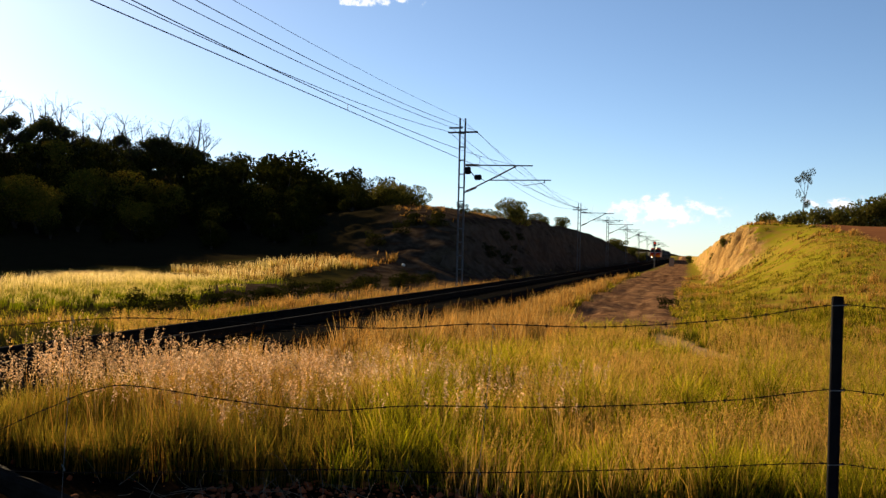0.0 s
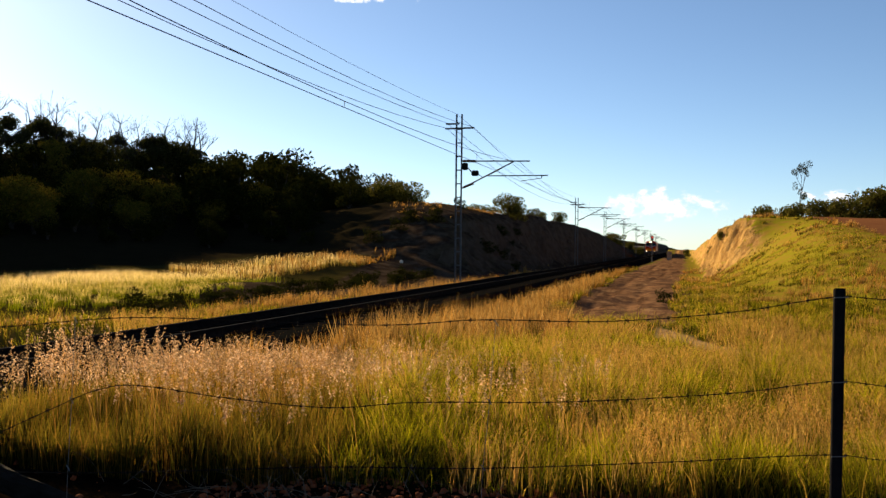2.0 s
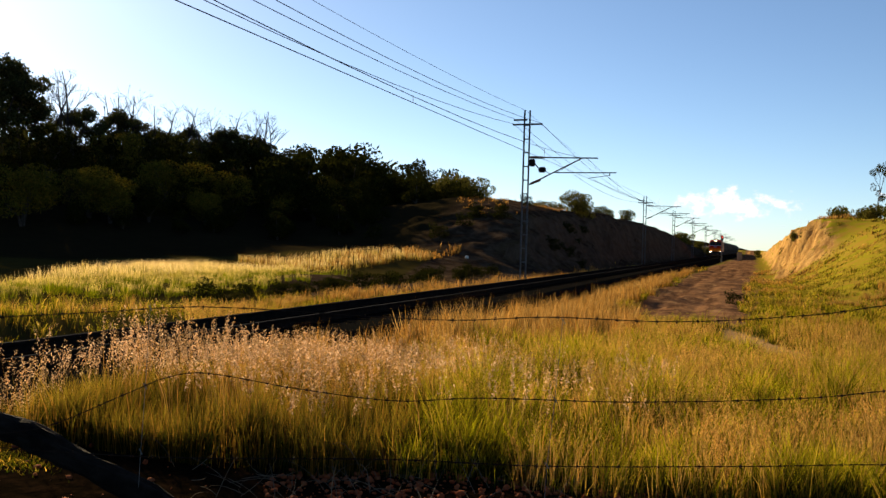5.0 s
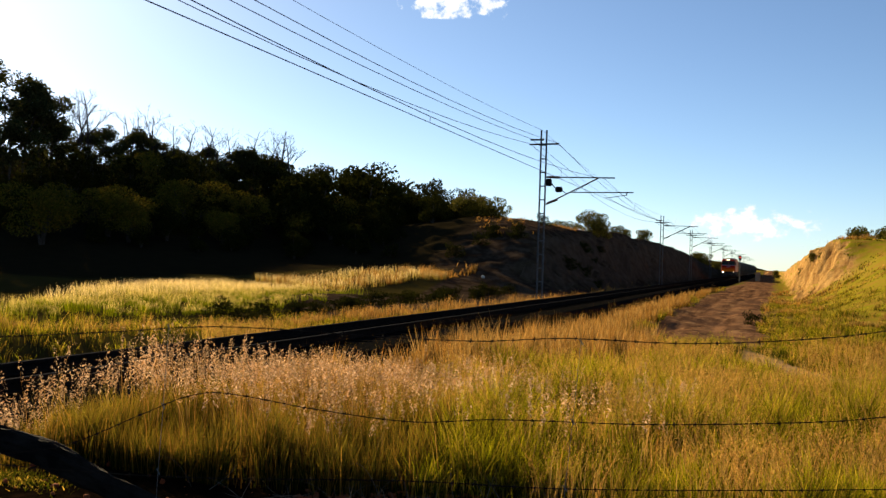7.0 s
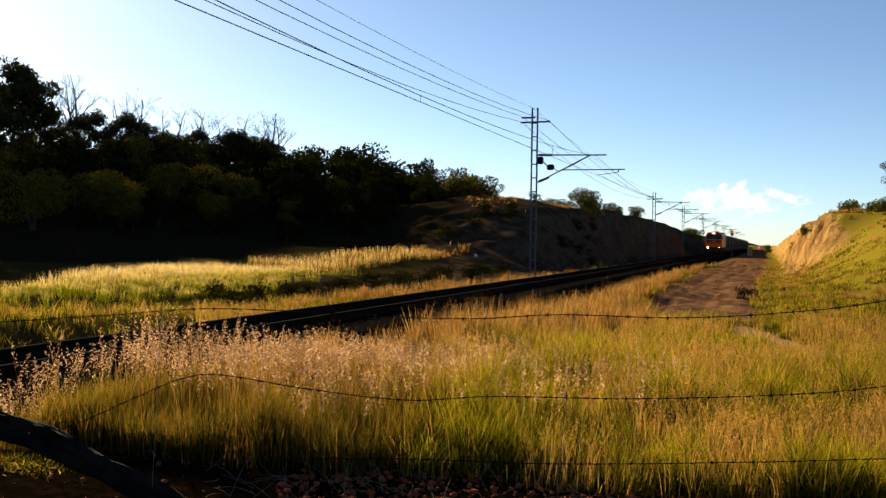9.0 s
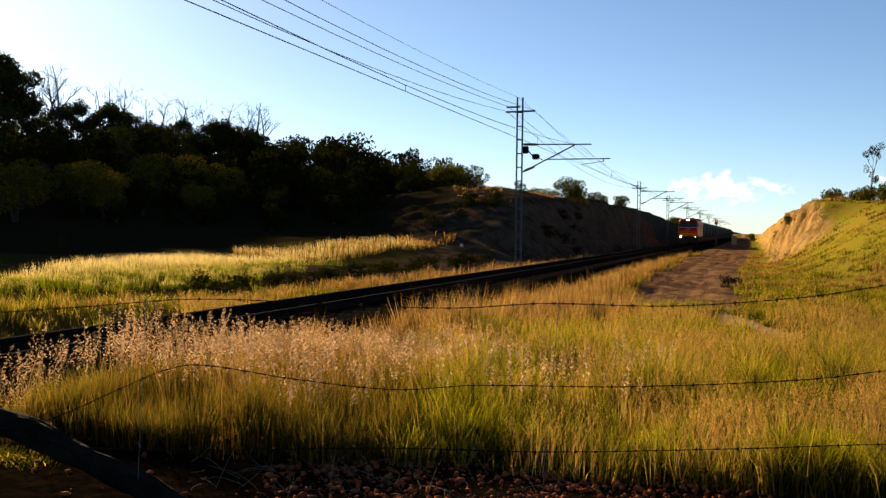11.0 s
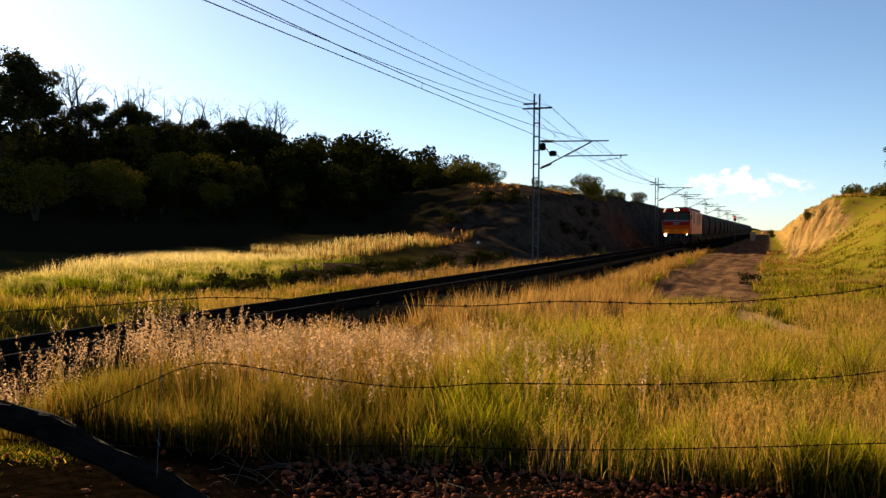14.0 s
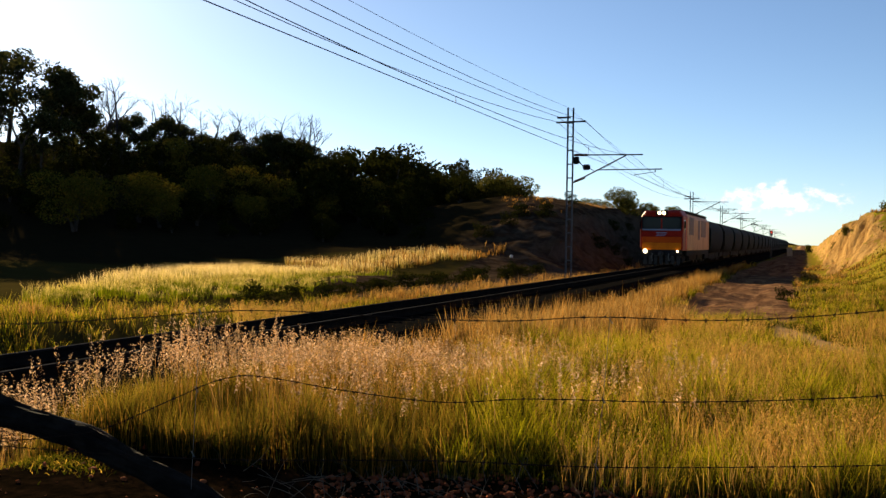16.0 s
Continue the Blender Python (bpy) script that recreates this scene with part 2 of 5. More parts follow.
def box(bm, x0, x1, y0, y1, z0, z1, bevel=0.0, turn=None):
    m = Matrix.Translation(((x0 + x1) / 2, (y0 + y1) / 2, (z0 + z1) / 2)) @ Matrix.Diagonal((x1 - x0, y1 - y0, z1 - z0, 1))
    got = bmesh.ops.create_cube(bm, size=1, matrix=(turn @ m) if turn is not None else m)
    if bevel:
        edges = list({e for v in got["verts"] for e in v.link_edges})
        bmesh.ops.bevel(bm, geom=edges, offset=bevel, segments=2, affect="EDGES")
    return bm


def tube(bm, points, radii, sides=6):
    """A tapered round bar through the points, closed at both ends."""
    rings = []
    pts = [Vector(p) for p in points]
    for i, p in enumerate(pts):
        d = (pts[min(i + 1, len(pts) - 1)] - pts[max(i - 1, 0)]).normalized()
        s = d.cross(Vector((0, 0, 1)) if abs(d.z) < 0.95 else Vector((1, 0, 0))).normalized()
        u = s.cross(d)
        r = radii[i] if isinstance(radii, (list, tuple)) else radii
        rings.append([bm.verts.new(p + (s * math.cos(a) + u * math.sin(a)) * r) for a in (2 * math.pi * k / sides for k in range(sides))])
    for a, b in zip(rings, rings[1:]):
        for k in range(sides):
            bm.faces.new((a[k], a[(k + 1) % sides], b[(k + 1) % sides], b[k]))
    bm.faces.new(rings[0][::-1])
    bm.faces.new(rings[-1])
    return bm


def smooth_step(v, a, b):
    u = np.clip((np.asarray(v, float) - a) / (b - a), 0, 1)
    return u * u * (3 - 2 * u)


def value_noise(x, y, scale, seed=0):
    """Smooth noise in -1..1 over the plan."""
    x, y = np.asarray(x, float) * scale, np.asarray(y, float) * scale
    xi, yi = np.floor(x).astype(np.int64), np.floor(y).astype(np.int64)
    fx, fy = x - xi, y - yi
    fx, fy = fx * fx * (3 - 2 * fx), fy * fy * (3 - 2 * fy)

    def h(a, b):
        k = (a * 374761393 + b * 668265263 + seed * 974711) & 0x7FFFFFFF
        k = ((k ^ (k >> 13)) * 1274126177) & 0x7FFFFFFF
        return ((k ^ (k >> 16)) & 0xFFFF) / 32767.5 - 1
    return (h(xi, yi) * (1 - fx) + h(xi + 1, yi) * fx) * (1 - fy) + (h(xi, yi + 1) * (1 - fx) + h(xi + 1, yi + 1) * fx) * fy


# ---- the lie of the land ----
TRACK_X, RAIL_Z = -8.7, -0.04


def bend(y):
    """How far the line swings west at y: straight, then a curve of 700 m radius."""
    return -np.maximum(np.asarray(y, float) - 430.0, 0) ** 2 / 1400.0


def land(x, y):
    x, y = np.asarray(x, float), np.asarray(y, float)
    xs = x - bend(y)
    z = -0.75 * smooth_step(y + 0.15 * x, 6.0, 24.0)
    z = z + 0.05 * value_noise(x, y, 0.45, 1) + 0.12 * value_noise(x, y, 0.12, 2) * smooth_step(y, 8, 20)
    # eastern rise, cut away along the line
    n = value_noise(x, y, 0.35, 3) * 0.55 + value_noise(x, y, 0.9, 4) * 0.4
    rise = 4.75 * smooth_step(y + 0.35 * np.maximum(x - 4, 0), 26, 80) * (1 - 0.55 * smooth_step(y, 130, 420))
    craggy = n + 0.22 * value_noise(x * 0.4, y, 0.8, 31) + 0.22 * value_noise(x, y, 1.9, 32) + 0.16 * value_noise(x, y, 3.7, 33)
    cut = smooth_step(xs + craggy * smooth_step(y, 45, 60), 1.7, 5.0) * smooth_step(y, 66, 72) + smooth_step(xs, 0.5, 9.0) * (1 - smooth_step(y, 66, 72))
    z = z + rise * cut
    # western bank along the line
    crest = (4.6 + 1.7 * smooth_step(y, 74, 120) - 3.8 * smooth_step(y, 165, 330)) * (1 - 0.8 * smooth_step(-x, 24, 44)) * smooth_step(y + 0.35 * (x + 13) + 1.5 * n, 58, 76)
    z = z + crest * smooth_step(-xs + n, 13.2, 19.0)
    # western field and the hill behind it
    far = -x * 0.77 + y * 0.64
    z = z + 1.5 * smooth_step(-x, 15, 24) * smooth_step(y, 44, 60) * (1 - smooth_step(y, 85, 110))
    z = z + 0.3 * smooth_step(-x + 0.6 * n, 18.3, 20.8) * smooth_step(y, 12, 20) * (1 - smooth_step(y + 0.25 * (x + 22), 46, 50))
    hill = smooth_step(-x + 2 * n, 20, 72) * smooth_step(far, 50, 105)
    z = z + 10.0 * hill
    # wheel ruts and washouts in the service road
    on_road = smooth_step(x, -5.4, -4.4) * (1 - smooth_step(x, -1.0, 0.0)) * smooth_step(y, 25, 28) * (1 - smooth_step(y, 110, 130))
    wander = 0.45 * value_noise(y, y * 0, 0.09, 71) + 0.2 * value_noise(y, y * 0, 0.31, 72)
    for c in (-3.5, -1.8):
        z = z - 0.06 * on_road * (0.6 + 0.4 * value_noise(x, y, 0.3, 75)) * np.exp(-((x - c - 2.0 * wander * (1 + 0.3 * c)) / 0.2) ** 2)
    z = z + on_road * (0.10 * value_noise(x, y * 0.5, 0.8, 73) + 0.05 * value_noise(x, y, 2.6, 74))
    # the line runs in a shallow trough of its own
    band = 1 - smooth_step(np.abs(xs - TRACK_X), 2.5, 4.3)
    return z - (z + 0.8) * band


def axis(dense_lo, dense_hi, step, lo, hi, grow=1.09):
    out = list(np.arange(dense_lo, dense_hi + step / 2, step))
    s, v = step, dense_hi
    while v < hi:
        s *= grow
        v += s
        out.append(v)
    s, v = step, dense_lo
    while v > lo:
        s *= grow
        v -= s
        out.insert(0, v)
    return np.array(out)


def build_ground():
    xs, ys = axis(-24, 16, 0.4, -2600, 2600), axis(0, 125, 0.7, -400, 4200)
    # finer steps over the rugged eastern cut face
    xs = np.unique(np.concatenate([xs, np.arange(0.6, 6.4, 0.2), np.arange(-5.6, 0.4, 0.13)]).round(3))
    ys = np.unique(np.concatenate([ys, np.arange(60.0, 104.0, 0.35), np.arange(25.0, 60.0, 0.3)]).round(3))
    gx, gy = np.meshgrid(xs, ys)
    gz = land(gx, gy)
    nx, ny = len(xs), len(ys)
    verts = np.stack([gx.ravel(), gy.ravel(), gz.ravel()], 1)
    i = (np.arange(ny - 1)[:, None] * nx + np.arange(nx - 1)).ravel()
    faces = np.stack([i, i + 1, i + nx + 1, i + nx], 1)
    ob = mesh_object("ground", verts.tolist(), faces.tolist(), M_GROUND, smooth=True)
    tagged(ob, "dry grassland soil with a red dirt track and ochre cutting faces", "ground", kind="structure")


build_ground()


# ---- the railway line ----
def line_point(s):
    """Centre of the line at chainage s (metres along +y)."""
    return Vector((TRACK_X + float(bend(s)), s, RAIL_Z))


def sweep(profile, stations):
    """Extrude a closed profile of (across, up) along the line."""
    verts, faces, n = [], [], len(profile)
    for s in stations:
        c = line_point(s)
        verts += [(c.x + u, c.y, c.z + v) for u, v in profile]
    for k in range(len(stations) - 1):
        for j in range(n):
            a, b = k * n + j, k * n + (j + 1) % n
            faces.append((a, b, b + n, a + n))
    faces += [tuple(range(n)), tuple(range(len(verts) - 1, len(verts) - n - 1, -1))]
    return verts, faces


def build_track():
    st = [-40 + 4 * k for k in range(118)] + [440 + 20 * k for k in range(20)]
    bed = mesh_object("ballast_bed", *sweep([(-1.75, -0.19), (-0.8, -0.18), (0.8, -0.18), (1.75, -0.19), (3.0, -1.2), (-3.0, -1.2)], st), M_BALLAST)
    tagged(bed, "coal-blackened ballast bed under the single railway line", "ballast", kind="structure")
    for side in (-0.5695, 0.5695):
        prof = [(-0.07, -0.159), (0.07, -0.159), (0.07, -0.148), (0.012, -0.125), (0.01, -0.045), (0.034, -0.035), (0.034, -0.004), (0.025, 0.0), (-0.025, 0.0), (-0.034, -0.004), (-0.034, -0.035), (-0.01, -0.045), (-0.012, -0.125), (-0.07, -0.148)]
        rail = mesh_object("rail", *sweep([(u + side, v) for u, v in prof], st), M_RAIL)
        tagged(rail, "worn steel rail on dark concrete sleepers", "rail", "rails of the line")
        mesh_object("running_surface", *sweep([(side - 0.026, 0.0), (side + 0.026, 0.0), (side + 0.024, 0.002), (side - 0.024, 0.002)], st), M_RAILTOP, rail, "bright polished rail head")
    bm = bmesh.new()
    box(bm, -1.1, 1.1, -0.12, 0.12, -0.3, -0.165, 0.015)
    first = part("sleeper", bm, M_SLEEPER, bed, "coal-dusted concrete sleeper")
    first.matrix_basis = Matrix.Translation(line_point(0))
    for k in range(1, 180):
        share(first, bed, Matrix.Translation(line_point(k * 0.685)))


build_track()


# ---- overhead line ----
def mast_parts(height, arm):
    """A mast of two rolled channels with battens, and its cantilever over the line; foot at the origin, line at +arm."""
    root = new("catenary_mast")
    bm = bmesh.new()
    box(bm, -0.042, 0.042, -0.035, 0.035, -1.2, height, 0.006)
    ch = part("channel_post", bm, M_STEEL, root)
    ch.matrix_basis = pose(-0.15, 0, 0)
    share(ch, root, pose(0.15, 0, 0))
    bm = bmesh.new()
    box(bm, -0.16, 0.16, -0.04, 0.04, -0.03, 0.03)
    bt = part("batten", bm, M_STEEL, root)
    n = int(height / 0.75)
    for k in range(n):
        b = bt if k == 0 else share(bt, root, pose(0, 0, 0))
        b.matrix_basis = pose(0, 0, 0.5 + k * 0.75)
    for name, pts, r, mat in (
            ("top_tube", [(0.2, 0, 6.25), (arm + 0.55, 0, 6.2)], 0.035, M_STEEL),
            ("diagonal_strut", [(0.2, 0, 4.75), (arm - 0.35, 0, 6.18)], 0.038, M_STEEL),
            ("registration_tube", [(1.55, 0, 5.42), (arm + 1.55, 0, 5.42)], 0.03, M_STEEL),
            ("steady_arm", [(arm + 1.2, 0, 5.28), (arm + 0.05, 0, 5.12)], 0.016, M_STEEL),
            ("drop_bracket", [(arm + 1.2, 0, 5.45), (arm + 1.2, 0, 5.26)], 0.03, M_STEEL),
            ("tube_insulator", [(0.25, 0, 6.25), (0.95, 0, 6.235)], 0.07, M_INSUL),
            ("strut_insulator", [(0.28, 0, 4.8), (0.85, 0, 5.03)], 0.07, M_INSUL),
            ("feeder_bracket", [(-0.75, 0, height - 0.52), (0.0, 0, height - 0.52)], 0.05, M_STEEL),
            ("feeder_bracket", [(-0.8, 0, height - 0.78), (0.85, 0, height - 0.76)], 0.05, M_STEEL),
            ("pull_off_wire", [(arm - 0.3, 0, 6.2), (1.7, 0, 5.42)], 0.008, M_WIRE)):
        part(name, tube(bmesh.new(), pts, r, 8), mat, root)
    if height > 8:
        bm = bmesh.new()
        box(bm, 0.2, 0.5, -0.12, 0.12, 5.75, 6.15, 0.04)
        box(bm, 0.72, 1.12, -0.1, 0.1, 5.42, 5.72, 0.05)
        tube(bm, [(0.5, 0, 5.9), (0.75, 0, 5.6)], 0.03, 6)
        tube(bm, [(1.1, 0, 5.5), (1.35, 0, 5.35)], 0.02, 6)
        part("switch_gear", bm, M_POST, root, "dark switchgear box hung by the mast")
    return root


MASTS = [(-3.8, 8.83), (49.8, 8.83), (107.6, 7.4), (147.0, 7.4), (194.0, 7.0), (244.0, 7.0), (296.0, 7.0), (350.0, 7.0), (405.0, 7.0)]


def build_overhead():
    arm = 3.4
    tall, low = mast_parts(8.83, arm), mast_parts(7.35, arm)
    label = "grey steel twin-channel catenary mast with cantilever"
    for m, (y, h) in ((tall, MASTS[1]), (low, MASTS[2])):
        tagged(m, label, "catenary mast", "masts along the line")
        m.matrix_basis = Matrix.Translation(line_point(y) + Vector((-arm, 0, 0)))
    for y, h in MASTS[:1] + MASTS[3:]:
        copy_thing(tall if h > 8 else low, Matrix.Translation(line_point(y) + Vector((-arm, 0, 0))))

    def wire(name, across, height, sag, r, label):
        bm = bmesh.new()
        pts = []
        for (y0, h0), (y1, h1) in zip(MASTS, MASTS[1:]):
            for k in range(12):
                f = k / 12
                c = line_point(y0 + (y1 - y0) * f)
                z = (height(h0) * (1 - f) + height(h1) * f) - sag * ((y1 - y0) / 54) ** 2 * 4 * f * (1 - f)
                pts.append((c.x + across, c.y, c.z + z))
        tube(bm, pts, r, 5)
        ob = new(name)
        tagged(ob, label, "overhead wire", "overhead wires")
        part("conductor", bm, M_WIRE, ob)
        return ob
    contact = wire("contact_wire", 0.02, lambda h: 5.13, 0.0, 0.011, "dark contact wire strung over the railway line")
    wire("messenger_wire", 0.0, lambda h: 6.15, 0.86, 0.011, "dark sagging messenger wire above the contact wire")
    wire("feeder_wire", -4.1, lambda h: h - 0.47, 0.64, 0.013, "dark feeder wire strung from mast to mast")
    wire("feeder_wire", -4.15, lambda h: h - 0.74, 0.95, 0.013, "dark feeder wire strung from mast to mast")
    wire("feeder_wire", -2.6, lambda h: h - 0.72, 0.86, 0.012, "dark feeder wire strung from mast to mast")
    wire("earth_wire", -3.5, lambda h: h, 0.57, 0.008, "thin earth wire along the mast tops")
    for (y0, h0), (y1, h1) in zip(MASTS[:4], MASTS[1:5]):
        for f in (0.2, 0.5, 0.8):
            c = line_point(y0 + (y1 - y0) * f)
            top = 6.15 - 0.86 * ((y1 - y0) / 54) ** 2 * 4 * f * (1 - f)
            part("dropper", tube(bmesh.new(), [(c.x, c.y, c.z + 5.13), (c.x, c.y, c.z + top)], 0.008, 4), M_WIRE, contact)


build_overhead()


# ---- fence ----
POST = Vector((0.773, 5.167, 0.0))
ALONG = Vector((0.9543, 0.2989, 0.0))


def fence_point(s, z):
    p = POST + ALONG * s
    return Vector((p.x, p.y, z))


def curve_through(knots, step=0.05):
    """Points on a smooth line through the knots (along, up)."""
    out = []
    for i in range(len(knots) - 1):
        p0, p1, p2, p3 = knots[max(i - 1, 0)], knots[i], knots[i + 1], knots[min(i + 2, len(knots) - 1)]
        n = max(2, int(abs(p2[0] - p1[0]) / step))
        for k in range(n):
            t = k / n
            m1 = (p2[1] - p0[1]) / max(p2[0] - p0[0], 1e-6) * (p2[0] - p1[0])
            m2 = (p3[1] - p1[1]) / max(p3[0] - p1[0], 1e-6) * (p2[0] - p1[0])
            z = (2 * t ** 3 - 3 * t * t + 1) * p1[1] + (t ** 3 - 2 * t * t + t) * m1 + (3 * t * t - 2 * t ** 3) * p2[1] + (t ** 3 - t * t) * m2
            out.append((p1[0] + (p2[0] - p1[0]) * t, z))
    out.append(knots[-1])
    return out


def build_fence():
    def picket(x, y, lean):
        root = new("fence_post")
        z0 = float(land(x, y))
        root.matrix_basis = pose(x, y, z0, 0, lean, 12)
        bm = bmesh.new()
        for k in range(3):
            box(bm, -0.003, 0.003, 0.0, 0.032, -0.3, 1.26 - z0, 0, Matrix.Rotation(k * 2 * math.pi / 3, 4, "Z"))
        box(bm, -0.026, 0.026, -0.012, 0.012, -0.3, 1.255 - z0, 0.003)
        part("picket", bm, M_POST, root)
        for z in (1.212, 0.775, 0.394):
            part("tie", tube(bmesh.new(), [(-0.035, -0.035, z - z0), (0.035, -0.035, z - z0 + 0.004)], 0.003, 5), M_TIE, root)
        return tagged(root, "black steel star picket holding barbed wire", "fence post", "fence posts")
    picket(POST.x, POST.y, 0.4)
    for s in (-6.4, 6.6):
        p = fence_point(s, 0)
        picket(p.x, p.y, -0.5)
    runs = ([(-9, 1.02), (-6.4, 1.06), (-5, 0.985), (-4.22, 1.032), (-3.6, 1.082), (-2.67, 1.057), (-2.27, 1.055), (-1.85, 1.083), (-1.2, 1.08), (-0.52, 1.135), (0, 1.215), (0.25, 1.203), (3.2, 1.06), (6.6, 1.2)],
            [(-9, 0.3), (-6.4, 0.28), (-4.5, 0.42), (-3.95, 0.64), (-3.81, 0.705), (-3.61, 0.746), (-3.11, 0.681), (-2.6, 0.635), (-2.2, 0.662), (-1.4, 0.668), (-0.52, 0.717), (0, 0.778), (0.26, 0.754), (3.2, 0.62), (6.6, 0.78)],
            [(-9, 0.36), (-6.4, 0.4), (-4.0, 0.31), (-2.6, 0.336), (-1.83, 0.329), (-0.81, 0.363), (0, 0.397), (0.27, 0.368), (3.2, 0.28), (6.6, 0.4)])
    rng = random.Random(5)
    for knots in runs:
        ob = tagged(new("barbed_wire"), "rusty barbed wire strung slack between pickets", "barbed wire", "strands of the fence")
        pts = curve_through(knots)
        bm = bmesh.new()
        for ph in (0, math.pi):
            tube(bm, [fence_point(s, z + 0.0018 * math.sin(k * 1.9 + ph)) + Vector((0, 0.0018 * math.cos(k * 1.9 + ph), 0)) for k, (s, z) in enumerate(pts)], 0.0016, 4)
        part("strand", bm, M_BARB, ob)
        bm = bmesh.new()
        s_next = pts[0][0]
        for (s, z), (s2, z2) in zip(pts, pts[1:]):
            if s >= s_next:
                s_next = s + 0.095
                c = fence_point(s, z)
                tube(bm, [c + ALONG * -0.007, c + ALONG * 0.007], 0.0042, 5)
                for k in range(2):
                    a = rng.uniform(0, math.pi)
                    d = (Vector((0, 0, 1)) * math.sin(a) + Vector((0, 1, 0)) * math.cos(a)) * 0.013
                    tube(bm, [c - d + ALONG * 0.004 * k, c + d + ALONG * 0.004 * k], 0.0015, 4)
        tagged(part("barb_row", bm, M_BARB, ob), kind="stuff")
    for s, lean, lo in ((-3.87, -0.03, 0.15), (-1.77, -0.06, 0.05), (2.6, 0.02, 0.05)):
        ob = tagged(new("fence_dropper"), "thin galvanised wire dropper twisted onto the strands", "fence dropper", "droppers of the fence")
        top = 1.09
        part("wire", tube(bmesh.new(), [fence_point(s, top), fence_point(s + lean * 0.5, 0.66), fence_point(s + lean, 0.33), fence_point(s + lean * 1.2, lo)], 0.0014, 5), M_TIE, ob)
        for z, k in ((1.07, 0.0), (0.67, 0.5), (0.335, 1.0)):
            c = fence_point(s + lean * k, z)
            part("twist", tube(bmesh.new(), [c + Vector((-0.01, 0, 0.012)), c, c + Vector((0.012, -0.004, -0.016))], 0.003, 5), M_TIE, ob)


build_fence()


# ---- the coal train ----
M_ORANGE = worn("orange_cab_paint", (0.62, 0.08, 0.004), (0.5, 0.06, 0.004), 1.5, 0.5, 0, 0.05, 0.01, 0.08)
M_YELLOW = worn("amber_cab_paint", (0.8, 0.2, 0.004), (0.62, 0.13, 0.004), 1.5, 0.5, 0, 0.05, 0.01, 0.08)
M_RED = worn("maroon_red_paint", (0.34, 0.014, 0.006), (0.22, 0.010, 0.005), 1.5, 0.5, 0, 0.05, 0.01, 0.08)
M_CREAM = worn("pale_peach_paint", (0.6, 0.27, 0.11), (0.42, 0.17, 0.07), 1.2, 0.55, 0, 0.05, 0.01, 0.12)
M_RUST = worn("faded_brick_red_panel", (0.16, 0.055, 0.035), (0.12, 0.045, 0.03), 2, 0.6)
M_BLACK = worn("grimy_black_steel", (0.012, 0.012, 0.012), (0.03, 0.028, 0.026), 3, 0.8)
M_WAGON = worn("dark_coal_wagon_paint", (0.007, 0.008, 0.0075), (0.015, 0.015, 0.014), 0.8, 0.8)
M_WHEEL = worn("wheel_steel", (0.03, 0.026, 0.023), (0.06, 0.052, 0.045), 5, 0.7, 0.2)
M_GLASS = material("windscreen_glass", lambda nt: bsdf(nt, (0.006, 0.01, 0.01), 0.25, 0, None, 0, 0, 0.25))
M_BLUE = worn("grey_blue_strip", (0.2, 0.22, 0.32), (0.26, 0.27, 0.36), 3, 0.5)
M_LAMP = glow("headlight_glow", (1.0, 0.72, 0.36), 4.0)
M_DITCH = glow("ditch_light_glow", (1.0, 0.8, 0.5), 5.0)


def bogie(root, y):
    b = part("bogie", box(box(box(bmesh.new(), -0.95, -0.8, y - 1.7, y + 1.7, 0.3, 0.78, 0.05), 0.8, 0.95, y - 1.7, y + 1.7, 0.3, 0.78, 0.05), -0.8, 0.8, y - 0.4, y + 0.4, 0.25, 0.78), M_BLACK, root)
    for dy in (-0.95, 0.95):
        bm = bmesh.new()
        for x in (-0.55, 0.55):
            bmesh.ops.create_cone(bm, cap_ends=True, segments=20, radius1=0.47, radius2=0.45, depth=0.13, matrix=Matrix.Translation((x, y + dy, 0.47)) @ Matrix.Rotation(math.pi / 2, 4, "Y"))
        tube(bm, [(-0.9, y + dy, 0.47), (0.9, y + dy, 0.47)], 0.08, 8)
        part("wheelset", bm, M_WHEEL, b)
    return b


def loft(bm, rings):
    rows = [[bm.verts.new(p) for p in r] for r in rings]
    for a, b in zip(rows, rows[1:]):
        for k in range(len(a)):
            bm.faces.new((a[k], a[(k + 1) % len(a)], b[(k + 1) % len(b)], b[k]))
    bm.faces.new(rows[0][::-1])
    bm.faces.new(rows[-1])
    return bm


